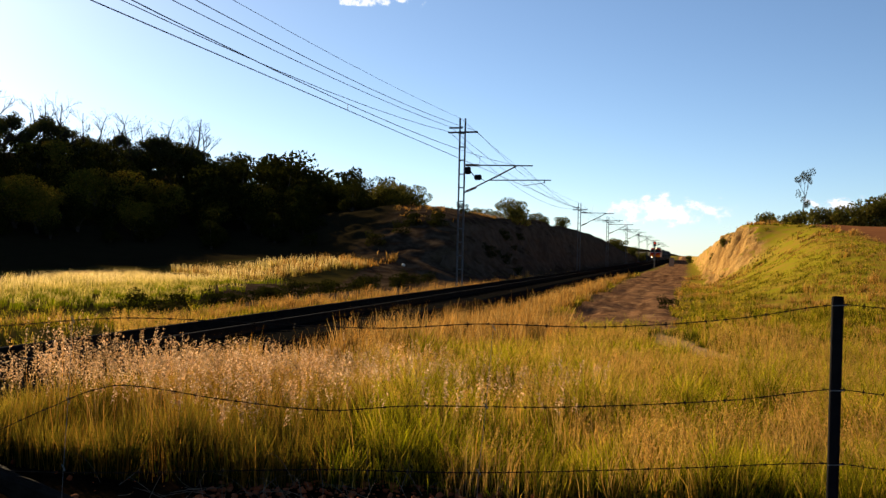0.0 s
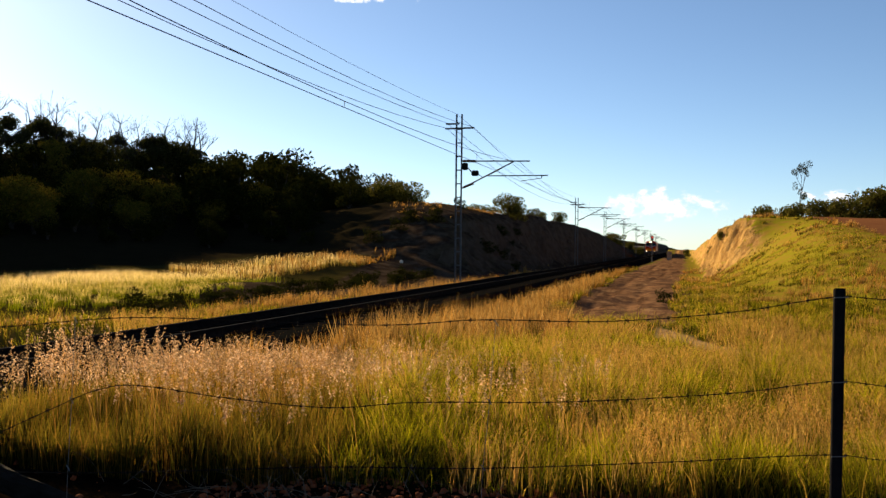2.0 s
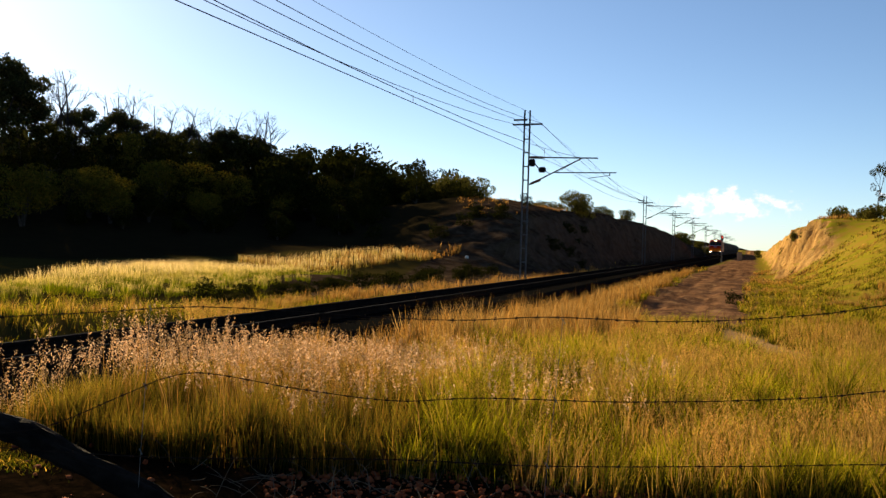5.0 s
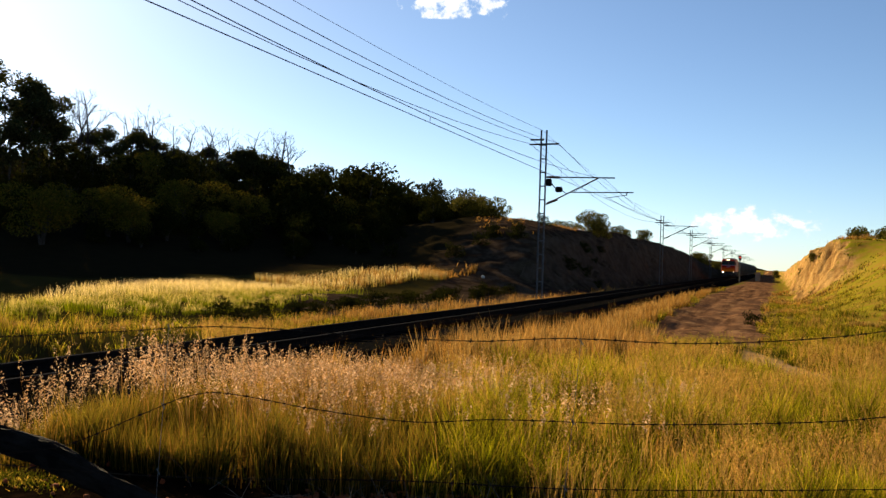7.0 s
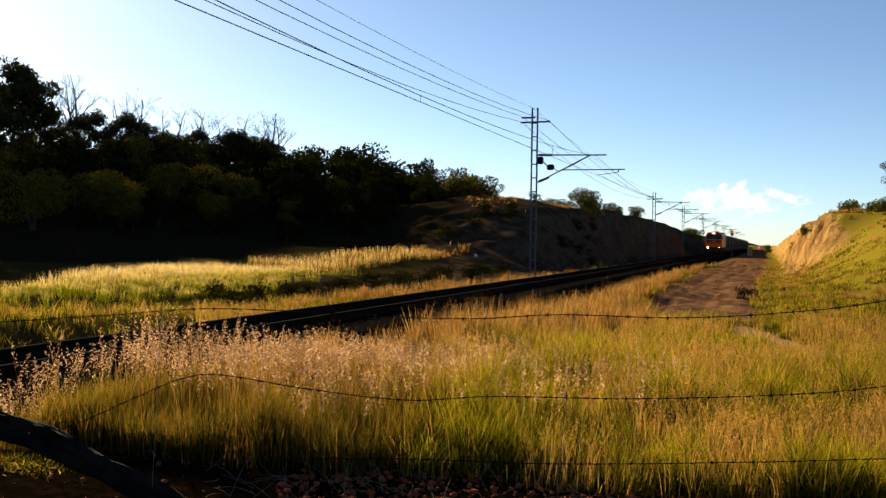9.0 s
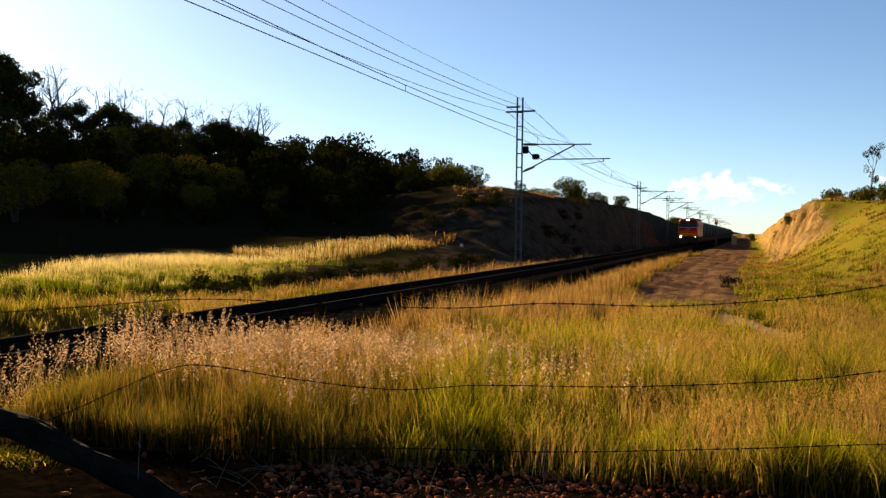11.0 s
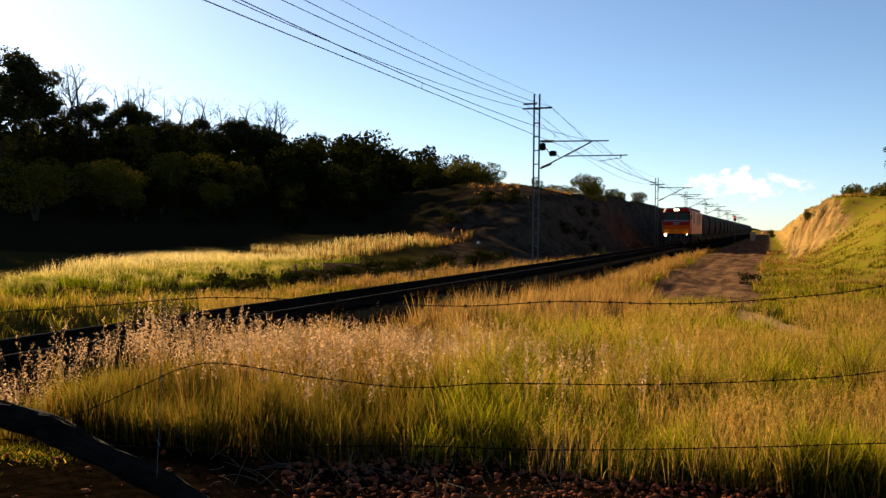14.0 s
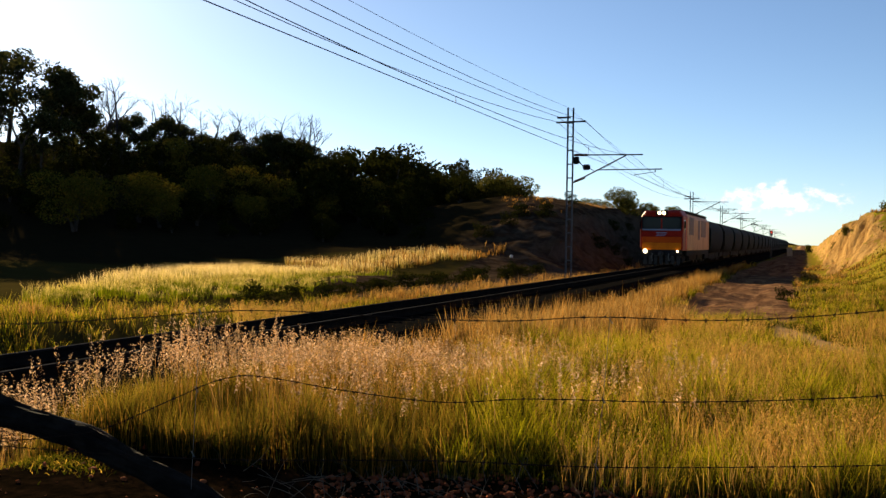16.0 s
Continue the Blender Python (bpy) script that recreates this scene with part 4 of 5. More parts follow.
def build_grass():
    rng = np.random.default_rng(11)
    sets = {"green": [], "gold": [], "stem": [], "field": []}
    for n, r0, r1, w, hk in ((210000, 4.7, 13, 0.0056, 1.0), (180000, 13, 30, 0.0105, 1.0), (190000, 30, 62, 0.014, 0.95), (70000, 62, 105, 0.04, 1.0)):
        x, y, fan, tall = tufts(rng, n, r0, r1, 1.25)
        n = len(x)
        ok = ~(zone_road(x, y) | zone_track(x, y) | zone_verge(x, y) | zone_bare(x, y))
        # tufts with dark gaps between them
        tuft = value_noise(x, y, 2.6, 51) + 0.8 * value_noise(x, y, 5.5, 52)
        ok &= rng.random(n) < np.clip(0.72 + 0.9 * tuft, 0.15, 1.0) + 0.02 * np.maximum(y - 14, 0)
        ok &= (x > -10.5) | (x < -14.2) | (y > 34) | (rng.random(n) < 0.5)
        x, y, fan, tall = x[ok], y[ok], fan[ok], tall[ok]
        field, gold, seed = zone_field(x, y), zone_gold(x, y), zone_seed(x, y)
        gold &= ~field
        clump = 0.75 + 0.35 * value_noise(x, y, 1.3, 18)
        for key, m, lo, hi, lean in (("gold", gold & ~seed, 0.5, 0.88, 0.35), ("stem", seed, 0.3, 0.56, 0.4), ("field", field, 0.42, 0.64, 0.45), ("green", ~gold & ~seed & ~field, 0.22, 0.50, 0.6)):
            k = int(m.sum())
            if k:
                h = rng.uniform(lo, hi, k) * clump[m] * hk * tall[m]
                if key == "gold":
                    h *= np.interp(x[m], [-11, -10.9, -6.6, -5.6, -4.6, -1.0, 0.0], [0.85, 0.6, 0.75, 0.9, 1.1, 1.0, 0.5])
                    h *= 1 + 0.35 * value_noise(x[m], y[m], 1.9, 54) + 0.2 * value_noise(x[m], y[m], 4.5, 55)
                    h *= np.where((x[m] < -17) & (y[m] > 70), 0.5, 1.0)
                    h *= np.where(x[m] < -10.8, np.interp(y[m], [22, 42], [0.5, 1.0]), 1.0)
                if key == "stem":
                    h *= np.interp(y[m], [6.3, 8.6], [1.0, 0.62])
                if key == "green":
                    h *= 1 - 0.45 * smooth_step(y[m], 34, 60) * (x[m] > 0)
                    # trodden short round the worn patch
                    before = 22.0 - 3.1 * x[m] - y[m]
                    h *= 1 - 0.72 * smooth_step(before, -3.0, -0.5) * (1 - smooth_step(before, 3.5, 6.0)) * smooth_step(x[m], -1.2, -0.6) * (1 - smooth_step(x[m], 1.2, 1.8))
                    # tufts of uneven height
                    h *= 1 + 0.3 * value_noise(x[m], y[m], 2.6, 51) + 0.22 * value_noise(x[m], y[m], 5.5, 52)
                h = kept_low(x[m], y[m], h)
                sets[key].append(blades(rng, x[m], y[m], h, w * rng.uniform(0.6, 1.4, k), lean, 0.04, fan[m]))
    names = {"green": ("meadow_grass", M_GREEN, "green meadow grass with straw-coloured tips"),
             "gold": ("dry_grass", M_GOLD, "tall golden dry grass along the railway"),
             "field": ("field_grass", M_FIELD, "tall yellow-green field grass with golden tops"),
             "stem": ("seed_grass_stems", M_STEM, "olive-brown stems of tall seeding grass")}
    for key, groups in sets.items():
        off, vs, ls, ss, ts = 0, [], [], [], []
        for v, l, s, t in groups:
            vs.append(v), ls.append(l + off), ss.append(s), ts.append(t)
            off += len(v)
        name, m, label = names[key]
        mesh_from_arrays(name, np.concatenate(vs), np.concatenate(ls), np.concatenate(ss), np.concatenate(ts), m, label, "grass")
    # pale heads over the western field
    x, y = wedge(rng, 34000, 24, 62, 18, 50, 1.0)
    ok = ~(zone_track(x, y) | zone_bare(x, y)) & (zone_field(x, y) & (x < -22) | zone_far_strip(x, y))
    x, y = x[ok], y[ok]
    v, lp, sz, tp = blades(rng, x, y, rng.uniform(0.45, 0.7, len(x)), 0.00035 * np.hypot(x, y), 0.3, 0.02)
    mesh_from_arrays("field_seed_stalks", v, lp, sz, tp, M_PALE, "pale straw seed stalks over the green field", "grass")
    # straw stalks standing through the green meadow
    n = 38000
    x, y = wedge(rng, n, 4.9, 26, -13, 34, 1.3)
    ok = ~(zone_road(x, y) | zone_track(x, y) | zone_verge(x, y) | zone_bare(x, y) | zone_gold(x, y)) & (value_noise(x, y, 0.55, 23) + 0.5 * value_noise(x, y, 1.7, 28) > 0.02)
    x, y = x[ok], y[ok]
    v, lp, sz, tp = blades(rng, x, y, rng.uniform(0.3, 0.55, len(x)), 0.0016 + 0.0003 * np.hypot(x, y), 0.45, 0.02)
    heads(rng, v.reshape(-1, 5, 3)[:, 2:].copy(), 9, 0.006, 0.0022, M_STRAW, "straw_heads", "reddish straw seed spikes over the meadow")
    mesh_from_arrays("straw_stalks", v, lp, sz, tp * 0.5 + 0.5, M_STRAW, "reddish straw stalks standing in the green meadow", "grass")
    # seed heads: loose plumes of small husks at the tops of their own thin stalks
    n = 8200
    x, y = rng.uniform(-7.2, -0.6, n), rng.uniform(5.0, 10.4, n)
    ok = zone_seed(x, y) & ~zone_verge(x, y - 0.3) & (rng.random(n) < np.clip(0.5 + 0.8 * value_noise(x, y, 1.5, 57), 0.08, 1)) | (rng.random(n) < 0.06) & ~zone_verge(x, y)
    x, y = x[ok], y[ok]
    n = len(x)
    h = rng.uniform(0.42, 0.72, n) * (0.9 + 0.2 * value_noise(x, y, 1.1, 19))
    h = kept_low(x, y, h * np.interp(y, [6.3, 8.6], [1.1, 0.8])) * 1.06 * (1 + 0.3 * smooth_step(-x, 3.6, 4.6) * (1 - smooth_step(y, 6.2, 7.0)))
    a, l = rng.uniform(0, 2 * np.pi, n), rng.uniform(0.05, 0.28, n) * h
    z = land(x, y)
    tx, ty, tz = x + np.cos(a) * l, y + np.sin(a) * l, z + h
    v, lp, sz, tp = blades(rng, x, y, h * 1.0, np.full(n, 0.004), 0.0, 0.0)
    v = v.reshape(n, 5, 3)
    for k, u in ((2, 0.55), (3, 0.55), (4, 1.0)):
        v[:, k, 0] += np.cos(a) * l * u ** 1.8
        v[:, k, 1] += np.sin(a) * l * u ** 1.8
    mesh_from_arrays("seed_stalks", v.reshape(-1, 3), lp, sz, tp, M_GOLD, "thin straw stalks of seeding grass", "grass")
    husks = 24
    hv = np.empty((n, husks, 4, 3))
    for k in range(husks):
        u = 0.76 + 0.25 * k / husks
        cx = x + np.cos(a) * l * u ** 1.8 + rng.normal(0, 0.009, n)
        cy = y + np.sin(a) * l * u ** 1.8 + rng.normal(0, 0.009, n)
        cz = z + h * u + rng.normal(0, 0.006, n)
        d1 = rng.normal(0, 1, (n, 3))
        d1 /= np.linalg.norm(d1, axis=1)[:, None]
        d2 = np.cross(d1, rng.normal(0, 1, (n, 3)))
        d2 /= np.linalg.norm(d2, axis=1)[:, None]
        c = np.stack([cx, cy, cz], 1)
        s1, s2 = rng.uniform(0.006, 0.015, n)[:, None], rng.uniform(0.0025, 0.0055, n)[:, None]
        for q, (e, g) in enumerate(((1, 0), (0, 1), (-1, 0), (0, -1))):
            hv[:, k, q] = c + d1 * s1 * e + d2 * s2 * g
    m = n * husks
    mesh_from_arrays("seed_heads", hv.reshape(-1, 3), np.arange(m * 4), np.full(m, 4), np.repeat(rng.random(m), 4), M_SEED, "pale pink feathery seed heads catching the sun", "grass")


build_grass()


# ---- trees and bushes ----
# scrub leaves near black: the shade of the hillside is in their colour
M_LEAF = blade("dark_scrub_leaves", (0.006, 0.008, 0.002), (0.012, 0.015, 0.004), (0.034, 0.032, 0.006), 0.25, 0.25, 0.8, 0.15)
M_GUM = blade("gum_leaves", (0.02, 0.027, 0.011), (0.045, 0.052, 0.018), (0.075, 0.068, 0.024), 0.35)
M_BARK = worn("grey_brown_bark", (0.035, 0.028, 0.023), (0.06, 0.05, 0.042), 6, 0.95, 0, 0.6, 0.02)
M_DEAD = worn("bleached_dead_wood", (0.02, 0.018, 0.016), (0.04, 0.036, 0.032), 6, 0.95, 0, 0.5, 0.02)


def leaves(rng, clumps, per, size):
    """Leaf sprays scattered through ellipsoid clumps (x, y, z, rx, rz), denser towards each surface."""
    vs = []
    for cx, cy, cz, r, rz in clumps:
        d = rng.normal(0, 1, (per, 3))
        d /= np.linalg.norm(d, axis=1)[:, None]
        d *= (0.55 + 0.5 * rng.random(per) ** 0.6)[:, None]
        c = d * [r, r, rz] + [cx, cy, cz]
        a = rng.normal(0, 1, (per, 3))
        a /= np.linalg.norm(a, axis=1)[:, None]
        b = np.cross(a, rng.normal(0, 1, (per, 3)))
        b /= np.linalg.norm(b, axis=1)[:, None]
        s = size * rng.uniform(0.6, 1.4, per)[:, None]
        vs.append(np.stack([c - a * s, c + b * s * 0.45, c + a * s, c - b * s * 0.45], 1))
    return np.concatenate(vs).reshape(-1, 3)


def crown_part(name, rng, clumps, per, size, material, parent):
    v = leaves(rng, clumps, per, size)
    n = len(v) // 4
    ob = mesh_from_arrays(name, v, np.arange(n * 4), np.full(n, 4), np.repeat(rng.random(n), 4), material, "", "")
    ob.parent = parent
    return ob


def bush(seed, height, radius, material=None, name="scrub_tree", per=185, size=0.15, clump=11, low=0.2):
    rng = np.random.default_rng(seed)
    root = new(name)
    bm = bmesh.new()
    clumps = []
    for k in range(clump):
        a, q = rng.uniform(0, 2 * math.pi), radius * rng.uniform(0.05, 0.72)
        zz = height * rng.uniform(low, 0.84) - 0.1 * height * (q / radius) ** 2
        r = radius * rng.uniform(0.34, 0.55)
        clumps.append((math.cos(a) * q, math.sin(a) * q, zz, r, r * rng.uniform(0.55, 0.8)))
    for cx, cy, cz, r, rz in clumps[:5]:
        tube(bm, [(0, 0, -0.3), (cx * 0.25, cy * 0.25, cz * 0.45), (cx, cy, cz)], [0.035 * height, 0.022 * height, 0.006 * height], 5)
    part("trunk", bm, M_BARK, root)
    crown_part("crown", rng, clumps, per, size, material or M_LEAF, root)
    return root


def limb(bm, rng, p, d, length, r, depth, tips):
    q = p + d * length
    mid = (p + q) / 2 + Vector(rng.normal(0, 0.05 * length, 3))
    tube(bm, [p, mid, q], [r, r * 0.82, r * 0.62], 5)
    if depth == 0:
        tips.append(q)
        return
    for k in range(2 if rng.random() < 0.6 else 3):
        e = (d + Vector(rng.normal(0, 0.36, 3)) + Vector((0, 0, 0.2))).normalized()
        limb(bm, rng, q, e, length * rng.uniform(0.58, 0.85), r * 0.64, depth - 1, tips)


def bare_tree(seed, height):
    rng = np.random.default_rng(seed)
    root = new("dead_tree")
    bm, tips = bmesh.new(), []
    n, p, d = 7, Vector((0, 0, -0.3)), Vector((rng.normal(0, 0.06), rng.normal(0, 0.06), 1)).normalized()
    spine = [p]
    for k in range(n):
        d = (d + Vector((rng.normal(0, 0.13), rng.normal(0, 0.13), 0.12))).normalized()
        spine.append(spine[-1] + d * height / n)
    thick = [height * 0.019 * (1 - 0.86 * k / n) for k in range(n + 1)]
    tube(bm, spine, thick, 6)
    for k in range(2, n):
        for side in range(rng.integers(2, 4)):
            a = rng.uniform(0, 2 * math.pi)
            e = Vector((math.cos(a), math.sin(a), rng.uniform(0.5, 1.3))).normalized()
            limb(bm, rng, spine[k], e, height * rng.uniform(0.09, 0.15) * (1.25 - 0.09 * k), thick[k] * 0.55, 3, tips)
    f = height / max(spine[-1].z, max(t.z for t in tips))
    bmesh.ops.scale(bm, vec=(f, f, f), verts=bm.verts)
    part("bough", bm, M_DEAD, root)
    return root


def gum_tree(seed, height, spread=0.45, depth=3, per=85, clump=0.105, trunk=0.35, size=0.13):
    rng = np.random.default_rng(seed)
    root = new("gum_tree")
    bm, tips = bmesh.new(), []
    limb(bm, rng, Vector((0, 0, -0.4)), Vector((rng.normal(0, 0.08), rng.normal(0, 0.08), 1)).normalized(), height * trunk, height * 0.018, depth, tips)
    top = max(t.z for t in tips)
    part("trunk", bm, M_BARK, root)
    clumps = [(t.x, t.y, t.z, height * clump * rng.uniform(0.6, 1.2), height * clump * rng.uniform(0.45, 0.8)) for t in tips]
    # lower boughs carry leaves too
    clumps += [(t.x * 0.85, t.y * 0.85, t.z * rng.uniform(0.5, 0.8), height * clump * rng.uniform(0.6, 1.1), height * clump * rng.uniform(0.5, 0.9)) for t in tips if rng.random() < 0.6]
    crown_part("crown", rng, clumps, per, size, M_GUM, root)
    s = height / (top + height * clump * 0.5)
    root.scale = (s, s, s)
    return root


def at(az, r, dz=0.0, turn=0.0, s=1.0):
    x, y = -math.sin(radians(az)) * r, math.cos(radians(az)) * r
    return x, y, float(land(x, y)) + dz


def plant(ob, az, r, turn, s=1.0):
    x, y, z = at(az, r)
    o = copy_thing(ob, Matrix.Translation((x, y, z)) @ Matrix.Rotation(turn, 4, "Z"))
    o.scale = [s * v for v in ob.scale]
    return o


def build_woods():
    rng = random.Random(8)
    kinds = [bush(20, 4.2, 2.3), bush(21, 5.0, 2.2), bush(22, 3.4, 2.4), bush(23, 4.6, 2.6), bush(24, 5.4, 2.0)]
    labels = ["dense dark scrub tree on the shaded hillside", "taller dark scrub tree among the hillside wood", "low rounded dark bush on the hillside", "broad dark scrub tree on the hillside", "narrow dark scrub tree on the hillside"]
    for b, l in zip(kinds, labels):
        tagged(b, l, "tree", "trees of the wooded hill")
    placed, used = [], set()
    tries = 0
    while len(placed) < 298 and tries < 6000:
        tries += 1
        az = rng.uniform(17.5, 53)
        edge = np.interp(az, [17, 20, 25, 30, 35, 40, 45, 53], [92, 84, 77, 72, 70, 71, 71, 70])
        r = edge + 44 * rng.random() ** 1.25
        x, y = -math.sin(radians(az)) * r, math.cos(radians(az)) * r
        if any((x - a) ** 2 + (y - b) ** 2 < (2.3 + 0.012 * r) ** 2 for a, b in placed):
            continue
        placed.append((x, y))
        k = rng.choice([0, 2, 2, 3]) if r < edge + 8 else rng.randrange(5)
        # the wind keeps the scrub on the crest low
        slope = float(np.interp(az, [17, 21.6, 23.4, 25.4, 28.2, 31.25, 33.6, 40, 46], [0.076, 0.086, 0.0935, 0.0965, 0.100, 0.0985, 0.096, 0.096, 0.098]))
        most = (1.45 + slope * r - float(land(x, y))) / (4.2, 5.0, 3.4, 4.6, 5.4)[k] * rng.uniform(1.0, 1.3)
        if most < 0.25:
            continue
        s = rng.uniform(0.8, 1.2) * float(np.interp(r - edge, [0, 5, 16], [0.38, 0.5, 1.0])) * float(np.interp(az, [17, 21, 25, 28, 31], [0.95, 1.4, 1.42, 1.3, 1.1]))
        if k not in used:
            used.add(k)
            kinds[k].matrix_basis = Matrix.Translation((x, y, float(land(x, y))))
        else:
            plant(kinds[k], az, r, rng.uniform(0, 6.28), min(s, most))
    dead = [bare_tree(s, h) for s, h in ((3, 9.4), (4, 8.8), (6, 8.4))]
    for d in dead:
        tagged(d, "leafless bleached dead tree above the scrub", "dead tree", "dead trees on the hill")
    spots = [(40.45, 88, 0, 1.0), (37.2, 92, 1, 1.0), (29.9, 97, 2, 1.0), (41.5, 89, 1, 0.95), (38.0, 94, 2, 0.9), (36.2, 94, 0, 0.72), (35.4, 96, 1, 0.8), (34.6, 97, 2, 0.8), (33.6, 97, 0, 0.72), (32.7, 98, 1, 0.75), (31.95, 98, 2, 0.78), (29.0, 98, 0, 0.85), (38.6, 93, 0, 0.72), (40.9, 92, 2, 0.9), (30.6, 98, 1, 0.9)]
    for i, (az, r, k, s) in enumerate(spots):
        if i < 3:
            x, y, z = at(az, r)
            dead[k].matrix_basis = Matrix.Translation((x, y, z))
        else:
            plant(dead[k], az, r, i * 1.7, s)
    g1, g2 = gum_tree(41, 8.9, 0.45, 4, 64, 0.085, 0.26, 0.12), gum_tree(42, 8.3, 0.45, 4, 64, 0.085, 0.26, 0.12)
    for g, az, r in ((g1, 45.2, 86), (g2, 43.3, 88)):
        x, y, z = at(az, r)
        g.matrix_basis = Matrix.Translation((x, y, z)) @ Matrix.Diagonal((*g.scale, 1))
        tagged(g, "tall open-crowned gum tree at the edge of the wood", "tree", "gum trees")
    for az, r, turn, s in ((47.9, 84, 2.0, 1.05), (46.6, 90, 4.0, 1.05), (44.2, 84, 1.1, 0.9), (45.9, 82, 3.1, 0.85), (42.9, 85, 2.4, 0.72), (44.8, 80, 0.4, 0.75)):
        plant(g1 if az > 45 else g2, az, r, turn, s)
    for az, r, s in ((38.6, 92, 0.64), (36.0, 94, 0.48), (33.6, 96, 0.44), (39.6, 90, 0.56), (31.2, 96, 0.54), (30.2, 97, 0.56), (37.4, 93, 0.5), (34.9, 95, 0.5), (32.3, 97, 0.46), (40.8, 90, 0.6), (35.5, 97, 0.5), (28.9, 98, 0.5), (41.6, 88, 0.5), (38.1, 95, 0.62), (36.6, 96, 0.58), (34.2, 97, 0.56), (32.8, 98, 0.56), (31.7, 98, 0.6), (29.5, 98, 0.6), (40.2, 93, 0.62)):
        plant(g2, az, r, az, s)
    # the clump beside the mast and the scrub on the crest of the bank
    clump = bush(31, 4.2, 2.8, M_OLIVE, "scrub_tree", 260, 0.14, 15, 0.02)
    tagged(clump, "olive-green rounded tree on the bank crest", "tree", "trees on the bank")
    x, y, z = at(17.5, 100)
    clump.matrix_basis = Matrix.Translation((x, y, z))
    for az, r, s in ((16.4, 102, 0.72), (18.6, 101, 0.8), (15.4, 118, 0.55), (14.5, 122, 0.5), (13.2, 126, 0.45), (12.3, 128, 0.5), (11.6, 132, 0.45), (10.6, 103, 0.72), (10.0, 106, 0.5), (9.2, 130, 0.42), (8.6, 136, 0.4), (7.45, 152, 0.55), (4.3, 270, 0.9), (4.0, 285, 1.0), (3.2, 300, 0.8), (2.7, 310, 0.8)):
        plant(clump, az, r, az * 3, s)
    # yellowish bushes standing out of the dark scrub, sunlit crowns painted by leaf colour
    lit_bush = bush(36, 3.4, 2.6, M_LEAF_SUNLIT, "sunlit_bush", 850, 0.07, 9, 0.35)
    tagged(lit_bush, "rounded scrub bush with sunlight put into its yellow-olive leaves", "bush", "wattles on the hill")
    x, y, z = at(38.35, 73)
    lit_bush.matrix_basis = Matrix.Translation((x, y, z))
    for i, (az, r, s) in enumerate(((39.5, 74, 1.15), (35.2, 80, 1.3), (33.0, 77, 0.8), (31.9, 84, 1.15), (43.0, 70, 1.25), (38.0, 88, 1.3), (34.0, 90, 0.9), (28.7, 85, 0.8), (26.0, 90, 0.95))):
        plant(lit_bush, az, r, i * 1.3, s)
    # small shrubs scattered over the brown bank
    shrub = bush(37, 1.3, 1.1, M_LEAF, "low_shrub", 120, 0.07, 10, 0.08)
    tagged(shrub, "low dark shrub on the brown earth bank", "shrub", "shrubs on the bank")
    x, y, z = at(15.0, 76)
    shrub.matrix_basis = Matrix.Translation((x, y, z))
    for i in range(22):
        plant(shrub, rng.uniform(10.0, 23), rng.uniform(70, 98), i, rng.uniform(0.4, 1.0))
    # dark weeds at the foot of the terrace and in the hollow
    for i in range(26):
        y = 27 + 32 * (i + rng.random()) / 26
        x = -16.8 - 1.6 * rng.random() + (0.6 if y > 45 else 0.0)
        o = copy_thing(shrub, Matrix.Translation((x, y, float(land(x, y)))) @ Matrix.Rotation(i * 1.9, 4, "Z"))
        o.scale = [rng.uniform(0.5, 0.85)] * 2 + [rng.uniform(0.35, 0.6)]
        tagged(o, "low dark weeds at the foot of the field", "weed", "weeds by the field")
    # the eastern rise
    east = bush(33, 3.0, 2.2, M_OLIVE, "scrub_bush", 230, 0.13, 12, 0.1)
    tagged(east, "sunlit olive scrub bush on the grassy rise", "bush", "bushes on the rise")
    for i, (az, r, s) in enumerate(((-4.6, 118, 0.5), (-5.0, 116, 0.62), (-5.6, 114, 0.85), (-6.4, 112, 0.95), (-7.2, 108, 1.0), (-7.9, 110, 0.9), (-8.6, 106, 1.0), (-9.4, 108, 1.05), (-10.2, 104, 1.3), (-11.0, 106, 1.4), (-12.0, 102, 1.5), (-13.2, 104, 1.6), (-6.0, 124, 0.9), (-8.2, 122, 1.0), (-2.35, 88, 0.22), (-2.1, 95, 0.26), (-2.9, 80, 0.14), (-2.6, 92, 0.18), (-1.9, 104, 0.24), (-3.2, 84, 0.16), (-1.6, 118, 0.3), (-0.15, 310, 0.8))):
        if i == 0:
            x, y, z = at(az, r)
            east.matrix_basis = Matrix.Translation((x, y, z))
        else:
            plant(east, az, r, i * 2.1, s)
    slim = gum_tree(58, 8.4, 0.45, 3, 85, 0.095, 0.4, 0.13)
    x, y, z = at(-6.43, 122)
    slim.matrix_basis = Matrix.Translation((x, y, z)) @ Matrix.Diagonal((*[0.62 * v for v in slim.scale[:2]], slim.scale[2], 1))
    plant(shrub, 0.91, 40, 1.0, 0.5)
    tagged(slim, "slender sparse gum tree standing above the rise", "tree")


build_woods()


# ---- trackside things ----
M_CAB = worn("tan_cabinet_paint", (0.3, 0.24, 0.17), (0.24, 0.19, 0.13), 3, 0.7)
M_PALE_STONE = worn("pale_limestone", (0.6, 0.57, 0.5), (0.45, 0.42, 0.36), 4, 0.9)
M_REDLIGHT = glow("red_signal_lamp", (1.0, 0.08, 0.04), 0.6)


